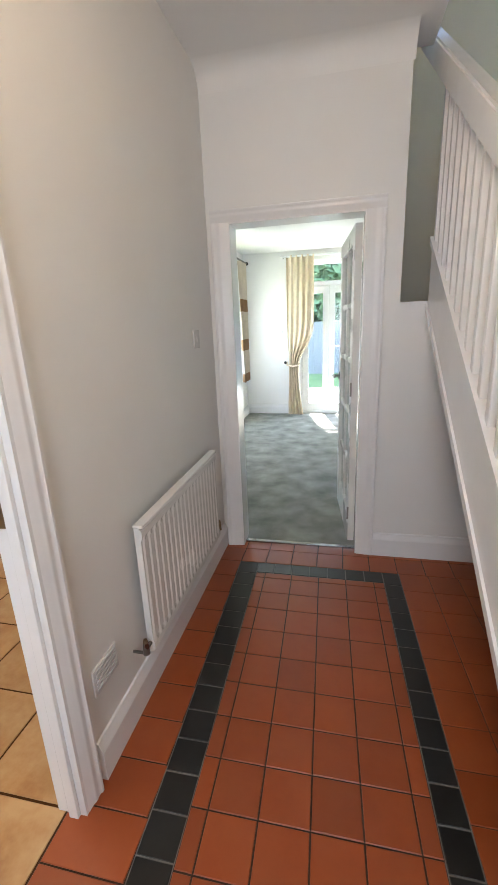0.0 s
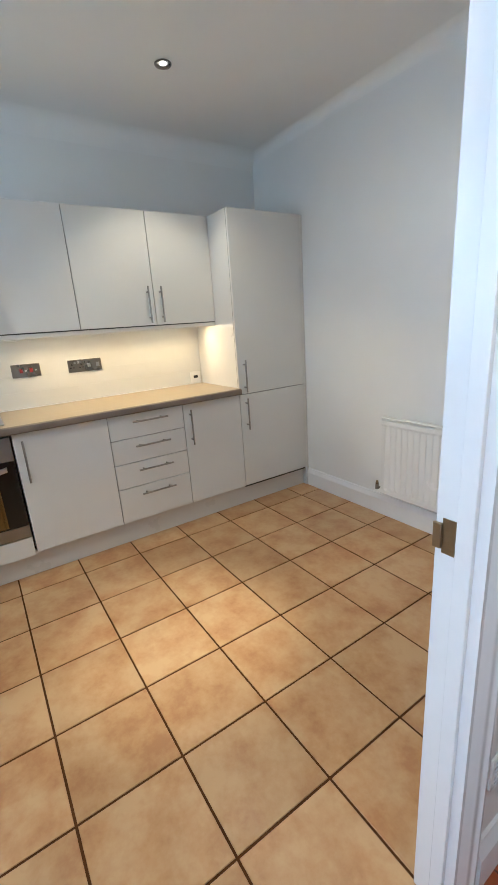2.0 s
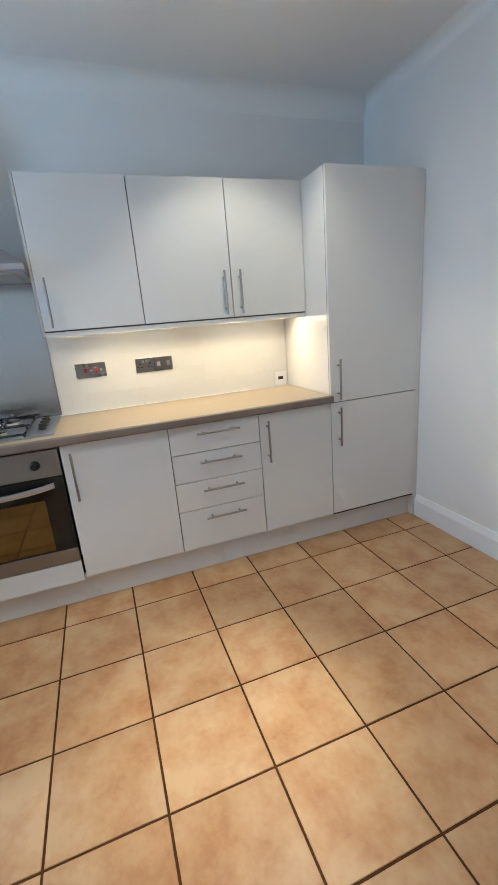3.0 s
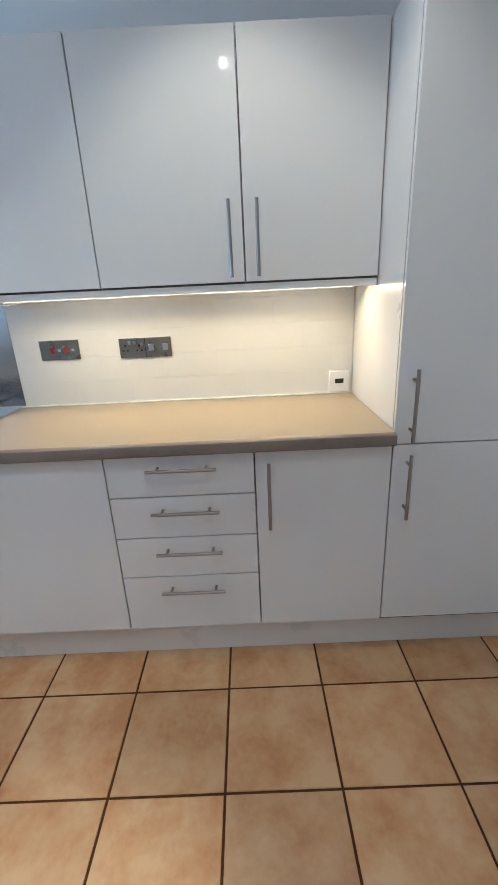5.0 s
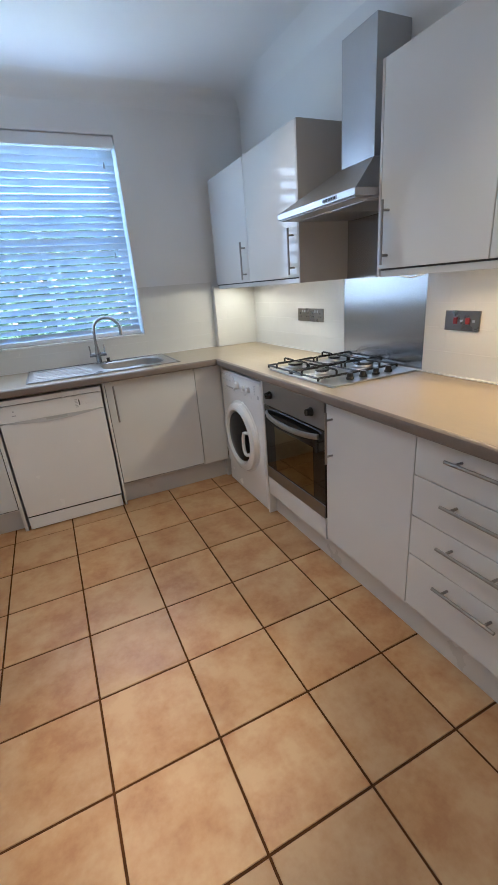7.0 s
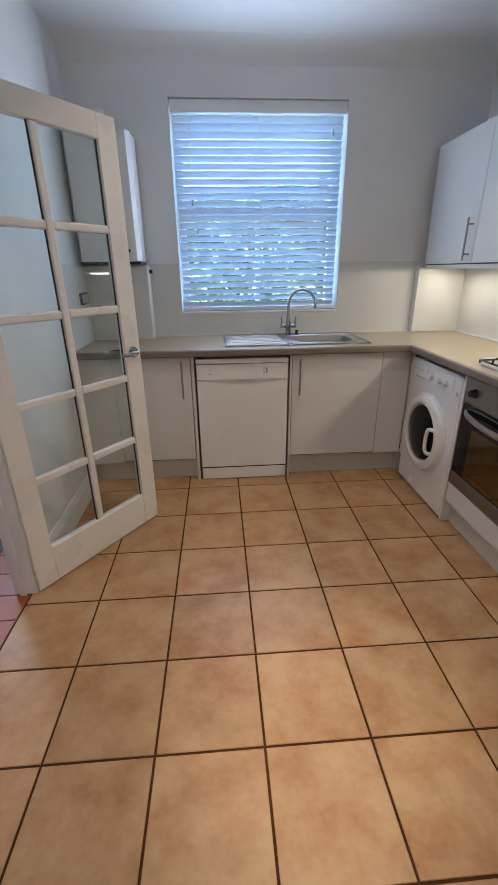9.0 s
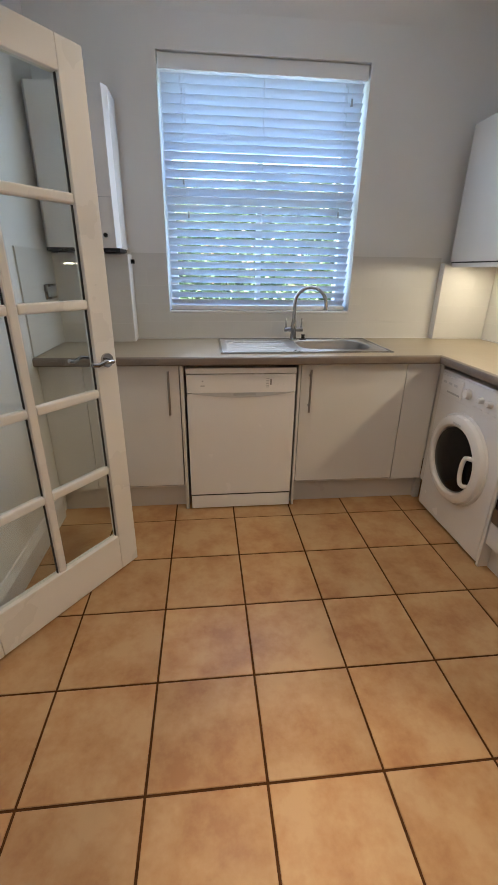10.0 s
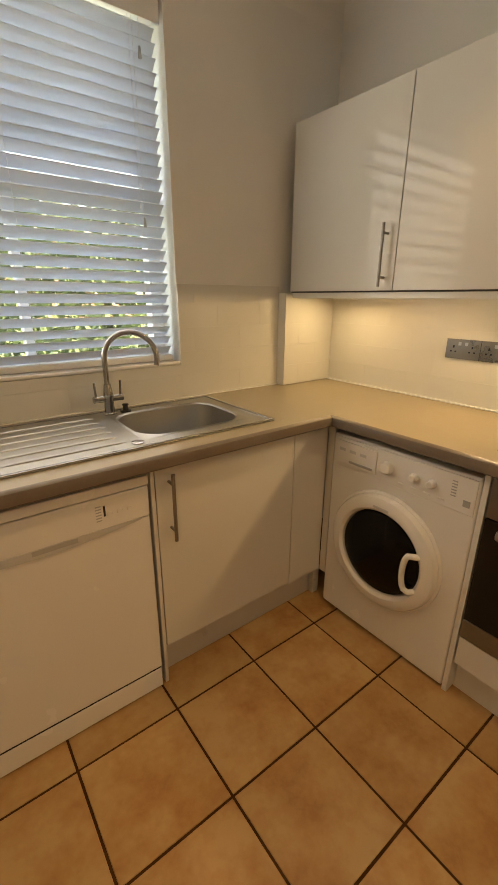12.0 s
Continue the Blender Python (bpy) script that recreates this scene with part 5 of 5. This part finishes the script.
def rail_z(y):
    return 1.915 + 0.675 * (y - 1.459)


part("handrail", extrude(bmesh.new(), [(0.42, rail_z(0.42) - 0.112), (2.95, rail_z(2.95) - 0.112), (2.95, rail_z(2.95)), (0.42, rail_z(0.42))], "x", SXA - 0.014, SXB + 0.014), GLOSS, st)
part("handrail_cap", extrude(bmesh.new(), [(0.42, rail_z(0.42) + 0.0005), (2.95, rail_z(2.95) + 0.0005), (2.95, rail_z(2.95) + 0.012), (0.42, rail_z(0.42) + 0.012)], "x", SXA - 0.006, SXB + 0.006), GLOSS, st)
part("newel", box(SXA - 0.025, SXB + 0.025, 0.32, 0.406, 0.0, 1.34, bevel=0.006), GLOSS, st)
y = 0.50
while y < 2.28:
    z0, z1 = 0.44 + 0.675 * (y - 0.40) + 0.02, rail_z(y) - 0.10
    bm = bmesh.new()
    bx(bm, SXA + 0.002, SXB - 0.002, y - 0.016, y + 0.016, z0 - 0.012, z1, bevel=0.004)
    part("baluster", bm, GLOSS, st)
    y += 0.098
setting("floor_landing", box(0.302, HX1, LY0 + 0.001, 3.88, 1.33, 1.442), STAIRCARPET, "dark carpeted half landing", "landing")

# ---- lounge ----
def cloth(x0, x1, y, z0, z1, folds, depth, wide=None, tie=None, axis="x"):
    """A hanging cloth of upright folds; tie: height at which it is gathered to one side."""
    bm = bmesh.new()
    nu, nv = folds * 8, 24
    top = []
    for back in (0, 1):
        rows = []
        for j in range(nv + 1):
            z = z0 + (z1 - z0) * j / nv
            row = []
            for i in range(nu + 1):
                a = i / nu
                u = x0 + (x1 - x0) * a
                d = depth
                if tie is not None:
                    k = math.exp(-((z - tie) / 0.30) ** 2) if z > tie else math.exp(-((z - tie) / 0.55) ** 2)
                    u = x0 + (x1 - x0) * a * (1 - 0.62 * k) + 0.02 * k
                    d = depth * (1 + 0.4 * k)
                    if z < tie:
                        u -= (u - x0) * 0.35 * min(1.0, (tie - z) / 0.5)
                v = y + d * math.sin(a * folds * 2 * math.pi + 0.7 * math.sin(z * 2)) * (0.75 + 0.25 * math.cos(a * 9)) + (0.003 if back else 0)
                row.append(bm.verts.new((u, v, z) if axis == "x" else (v, u, z)))
            rows.append(row)
        top.append(rows)
    f, b_ = top
    for j in range(nv):
        for i in range(nu):
            bm.faces.new((f[j][i], f[j][i + 1], f[j + 1][i + 1], f[j + 1][i]))
            bm.faces.new((b_[j][i], b_[j + 1][i], b_[j + 1][i + 1], b_[j][i + 1]))
    for i in range(nu):
        bm.faces.new((f[0][i], b_[0][i], b_[0][i + 1], f[0][i + 1]))
        bm.faces.new((f[nv][i], f[nv][i + 1], b_[nv][i + 1], b_[nv][i]))
    for j in range(nv):
        bm.faces.new((f[j][0], f[j + 1][0], b_[j + 1][0], b_[j][0]))
        bm.faces.new((f[j][nu], b_[j][nu], b_[j + 1][nu], f[j + 1][nu]))
    bmesh.ops.recalc_face_normals(bm, faces=bm.faces[:])
    return bm


cu = thing("curtain", (-0.6, LY1 - 0.11, 0.01), "long cream curtain tied back beside the patio doors", "curtain")
part("cloth", cloth(-0.765, -0.375, LY1 - 0.11, 0.015, 2.275, 5, 0.030, tie=0.77), CURTAIN, cu)
bm = bmesh.new()
tube(bm, [(-0.775, LY1 - 0.05, 0.80), (-0.765, LY1 - 0.16, 0.775), (-0.68, LY1 - 0.175, 0.745), (-0.585, LY1 - 0.16, 0.765), (-0.60, LY1 - 0.08, 0.79)], 0.014, 10)
part("tieback", bm, CURTAIN, cu)
bm = bmesh.new()
rod(bm, (-0.80, LY1, 0.80), (-0.80, LY1 - 0.09, 0.80), 0.008, seg=12)
rod(bm, (-0.80, LY1 - 0.09, 0.80), (-0.80, LY1 - 0.10, 0.80), 0.022, seg=16)
single("tieback_hook", bm, BLACK, "dark metal tieback hook on the wall", "hook")
po = thing("curtain_pole", (0.1, LY1 - 0.11, 2.27), "cream curtain pole above the patio doors", "curtain pole")
bm = bmesh.new()
rod(bm, (-0.85, LY1 - 0.11, 2.262), (1.15, LY1 - 0.11, 2.262), 0.013, seg=14)
part("pole", bm, PVC, po)
for x in (-0.82, 1.12):
    bm = bmesh.new()
    rod(bm, (x, LY1, 2.262), (x, LY1 - 0.11, 2.262), 0.009, seg=10)
    part("bracket", bm, PVC, po)
cc = thing("check_curtain", (LX0 + 0.12, 5.3, 0.69), "short brown and cream checked curtain at the side window", "curtain")
zz = [0.69, 0.79, 1.07, 1.20, 1.52, 1.66, 2.07]
for k, (z0, z1) in enumerate(zip(zz, zz[1:])):
    part("cloth_band", cloth(4.90, 5.24, LX0 + 0.28, z0, z1, 4, 0.026, axis="y"), CURTAINBROWN if k % 2 == 0 else CURTAINPALE, cc, "brown checked band" if k % 2 == 0 else "")
bm = bmesh.new()
rod(bm, (LX0 + 0.28, 4.5, 2.085), (LX0 + 0.28, 5.30, 2.085), 0.010, seg=12)
bmesh.ops.create_uvsphere(bm, u_segments=12, v_segments=8, radius=0.022, matrix=Matrix.Translation((LX0 + 0.28, 5.32, 2.085)))
rod(bm, (LX0, 5.27, 2.085), (LX0 + 0.28, 5.27, 2.085), 0.007, seg=8)
single("curtain_pole", bm, BLACK, "dark metal curtain pole over the side window", "curtain pole")
w2 = setting("window_2", box(LX0 - 0.09, LX0 - 0.04, 4.75, 5.75, 0.8, 0.86), PVC, "white lounge side window", "window")
part("frame", box(LX0 - 0.09, LX0 - 0.04, 4.75, 5.75, 1.94, 2.0), PVC, w2)
part("frame", box(LX0 - 0.09, LX0 - 0.04, 4.75, 4.81, 0.86, 1.94), PVC, w2)
part("frame", box(LX0 - 0.09, LX0 - 0.04, 5.69, 5.75, 0.86, 1.94), PVC, w2)
g = part("pane", box(LX0 - 0.067, LX0 - 0.063, 4.81, 5.69, 0.86, 1.94), PANE, w2)
g.visible_shadow = False
v = thing("light_switch", (-0.85, LY1, 1.20), "white light switch on the lounge wall", "switch")
part("plate", box(-0.925, -0.845, LY1 - 0.009, LY1 - 0.0005, 1.19, 1.275, bevel=0.003), WHITEPLASTIC, v)
part("rocker", box(-0.892, -0.878, LY1 - 0.013, LY1 - 0.0088, 1.22, 1.245, bevel=0.001), WHITEPLASTIC, v)
# patio doors
pd = setting("patio_doors", box(PX0, PX0 + 0.06, LY1 + 0.06, LY1 + 0.13, 0, PZ), PVC, "white glazed patio doors with a top light", "patio doors")
part("frame", box(PX1 - 0.06, PX1, LY1 + 0.06, LY1 + 0.13, 0, PZ), PVC, pd)
part("frame", box(PX0 + 0.06, PX1 - 0.06, LY1 + 0.06, LY1 + 0.13, PZ - 0.05, PZ), PVC, pd)
part("transom", box(PX0 + 0.06, PX1 - 0.06, LY1 + 0.06, LY1 + 0.13, 1.87, 1.93), PVC, pd)
part("cill", box(PX0 + 0.06, PX1 - 0.06, LY1 + 0.05, LY1 + 0.14, 0.0, 0.04), PVC, pd)
g = part("pane", box(PX0 + 0.06, PX1 - 0.06, LY1 + 0.093, LY1 + 0.097, 1.93, PZ - 0.05), PANE, pd)
g.visible_shadow = False
for x0, x1 in ((PX0 + 0.062, -0.173), (-0.169, 0.36), (0.364, PX1 - 0.062)):
    lf = part("door_leaf", box(x0, x0 + 0.085, LY1 + 0.065, LY1 + 0.125, 0.042, 1.868, bevel=0.003), PVC, pd)
    part("stile", box(x1 - 0.085, x1, LY1 + 0.065, LY1 + 0.125, 0.042, 1.868, bevel=0.003), PVC, lf)
    part("rail", box(x0 + 0.085, x1 - 0.085, LY1 + 0.066, LY1 + 0.124, 1.768, 1.866), PVC, lf)
    part("rail", box(x0 + 0.085, x1 - 0.085, LY1 + 0.066, LY1 + 0.124, 0.044, 0.16), PVC, lf)
    g = part("pane", box(x0 + 0.085, x1 - 0.085, LY1 + 0.093, LY1 + 0.097, 0.16, 1.768), PANE, lf)
    g.visible_shadow = False
bm = bmesh.new()
bx(bm, -0.145, -0.115, LY1 + 0.055, LY1 + 0.066, 0.90, 1.12, bevel=0.004)
tube(bm, [(-0.13, LY1 + 0.06, 1.02), (-0.13, LY1 + 0.015, 1.02), (-0.10, LY1 + 0.010, 1.02), (-0.02, LY1 + 0.012, 1.015)], 0.008, 10)
part("handle", bm, PVC, pd)

# ---- outside ----
setting("ground", box(-60, 60, -60, 60, -0.30, -0.16), GRASS, "lawn and ground round the house", "ground")
setting("patio", box(-4, 4, LY1 + 0.2, 9.4, -0.16, -0.06), PAVING, "pale patio paving behind the house", "patio")
setting("pavement", box(-8, 6, -4.2, KY0 - 0.25, -0.16, -0.10), PAVING, "pale paving in front of the kitchen", "pavement")


def fence(y, x0, x1, h, name):
    f = new(name)
    f.location = ((x0 + x1) / 2, y, -0.16)
    tagged(f, "weathered wooden garden fence", "fence")
    x = x0
    bm = box(-0.068, 0.068, -0.009, 0.009, 0, h)
    me = mesh_of("slat", bm, FENCE)
    while x < x1:
        ob = new("slat", me)
        ob.parent = f
        ob.location = (x - (x0 + x1) / 2, random.uniform(-0.006, 0.006), random.uniform(-0.015, 0.015))
        x += 0.142
    for z in (0.3, h - 0.3):
        part("rail", box(x0, x1, y + 0.012, y + 0.05, z - 0.16, z - 0.08), FENCE, f)
    return f


fence(13.0, -5, 5, 1.55, "fence")


def hedge(name, x0, x1, y0, y1, z0, z1, n, label, seed, size=1.0):
    rnd = random.Random(seed)
    verts, faces = [], []
    for _ in range(n):
        x, y = rnd.uniform(x0, x1), rnd.uniform(y0, y1)
        top = z1 - 0.35 * (0.5 + 0.5 * noise.noise((x * 0.9, y * 0.9, seed))) * (z1 - z0) * 0.6
        z = rnd.uniform(z0, top)
        d1 = Vector((rnd.gauss(0, 1), rnd.gauss(0, 1), rnd.gauss(0, 1))).normalized()
        d2 = d1.orthogonal().normalized()
        s = rnd.uniform(0.05, 0.10) * size
        p = Vector((x, y, z))
        k = len(verts)
        verts += [p - d1 * s, p + d2 * s * 0.45, p + d1 * s, p - d2 * s * 0.45]
        faces.append((k, k + 1, k + 2, k + 3))
    me = bpy.data.meshes.new(name)
    me.from_pydata(verts, [], faces)
    me.materials.append(LEAF)
    return tagged(new(name, me), label, "hedge", kind="stuff")


hedge("hedge", -6, 6, 13.4, 15.0, 0.0, 6.0, 40000, "green leafy shrubs behind the garden fence", 3, 2.4)
hedge("hedge", -6.5, 3.0, -7.2, -5.6, -0.16, 2.9, 20000, "green leafy hedge in front of the kitchen", 5, 1.2)
hs = setting("house_opposite", box(-16, 10, -40, -34, -0.16, 5.2), BRICK, "brick house across the street", "house")
part("roof", extrude(bmesh.new(), [(-40.5, 5.2), (-33.5, 5.2), (-37, 8.0)], "x", -16.4, 10.4), FENCE, hs)
for x in (-12, -8, -4, 0, 4, 8):
    for z in (0.9, 3.2):
        w = part("window", box(x - 0.7, x + 0.7, -34.0, -33.95, z, z + 1.2), PVC, hs)
        part("pane", box(x - 0.62, x + 0.62, -33.95, -33.94, z + 0.08, z + 1.12), BLACKGLASS, w)

# ---- floors, pieces last ----
fk = setting("floor_kitchen", box(KX0 - 0.1, -0.757, KY0 - 0.2, KY1 + 0.1, -0.12, -0.003), GROUT, "square beige floor tiles with dark grout", "floor")
fh = setting("floor_hall", box(-0.757, HX1 + 0.1, HY0 - 0.1, 2.345, -0.12, -0.003), REDGROUT, "red quarry tiles with a black border", "floor")
TILES = {}


SKEW = 0.033    # the hall pattern runs slightly aslant of the wall


def tile(x0, x1, y0, y1, mat, parent, joint, top=0.0, name="tile", skew=0.0):
    """One floor tile with rounded arrises; alike sizes share a mesh."""
    w, d = round(x1 - x0 - joint, 4), round(y1 - y0 - joint, 4)
    if w < 0.012 or d < 0.012:
        return
    key = (w, d, mat.name, skew)
    if key not in TILES:
        bm = box(-w / 2, w / 2, -d / 2, d / 2, -0.012, 0)
        es = [e for e in bm.edges if all(v.co.z > -0.006 for v in e.verts)]
        bmesh.ops.bevel(bm, geom=es, offset=0.0016, segments=1, affect="EDGES")
        for v in bm.verts:
            v.co.x -= skew * v.co.y
        TILES[key] = mesh_of(name, bm, mat, smooth=False)
    ob = new(name, TILES[key])
    ob.location = ((x0 + x1) / 2 + skew * (2.05 - (y0 + y1) / 2), (y0 + y1) / 2, top + random.uniform(-0.0006, 0.0006))
    ob.rotation_euler = (random.uniform(-0.0012, 0.0012), random.uniform(-0.0012, 0.0012), random.uniform(-0.0015, 0.0015))
    ob.parent = parent


TP, TX, TY = 0.336, -1.751, 0.043
for i in range(-3, 5):
    for j in range(-6, 8):
        x0, x1 = TX - TP * (i + 1), TX - TP * i
        y0, y1 = TY + TP * j, TY + TP * (j + 1)
        x0, x1, y0, y1 = max(x0, -3.2), min(x1, -0.756), max(y0, -1.5), min(y1, KY1)
        if x1 - x0 > 0.02 and y1 - y0 > 0.02:
            tile(x0, x1, y0, y1, BEIGETILE, fk, 0.0078)

CX = [-0.440, -0.386, -0.237, -0.088, 0.058, 0.206, 0.260]
RY = [2.005, 1.958, 1.830] + [1.701 - 0.152 * k for k in range(21)]
for y1, y0 in zip(RY, RY[1:]):
    for x0, x1 in zip(CX, CX[1:]):
        tile(x0, x1, y0, y1, REDTILE, fh, 0.005, skew=SKEW)
def grout_bed(x0, x1, y0, y1):
    bm = box(x0, x1, y0, y1, -0.010, -0.0022)
    for v in bm.verts:
        v.co.x += SKEW * (2.05 - v.co.y)
    part("grout_bed", bm, PALEGROUT, fh)


grout_bed(-0.5525, -0.4395, -1.38, 2.1055)
grout_bed(0.2595, 0.3505, -1.38, 2.1055)
grout_bed(-0.4390, 0.2590, 2.0045, 2.1055)
BYS = [2.105 - 0.112 * k for k in range(31)]
for y1, y0 in zip(BYS, BYS[1:]):
    tile(-0.552, -0.440, y0, y1, BLACKTILE, fh, 0.004, skew=SKEW)
    tile(0.260, 0.350, y0, y1, BLACKTILE, fh, 0.004, skew=SKEW)
BXS = [-0.440 + 0.10 * k for k in range(8)]
for x0, x1 in zip(BXS, BXS[1:]):
    tile(x0, x1, 2.005, 2.105, BLACKTILE, fh, 0.004, skew=SKEW)
OY = [2.105 - 0.152 * k for k in range(23)]
for y1, y0 in zip(OY, OY[1:]):
    shift = SKEW * (2.05 - (y0 + y1) / 2)
    tile(-0.755, -0.552 + shift, y0, y1, REDTILE, fh, 0.005)
    for x0 in (0.350, 0.502, 0.654, 0.806, 0.958, 1.110):
        tile(x0, min(x0 + 0.152, HX1), y0, y1, REDTILE, fh, 0.0035, skew=SKEW)
x = -0.70
while x < HX1:
    tile(x, min(x + 0.149, HX1), 2.105, 2.254, REDTILE, fh, 0.005)
    tile(x, min(x + 0.149, HX1), 2.254, 2.345, REDTILE, fh, 0.005)
    x += 0.149
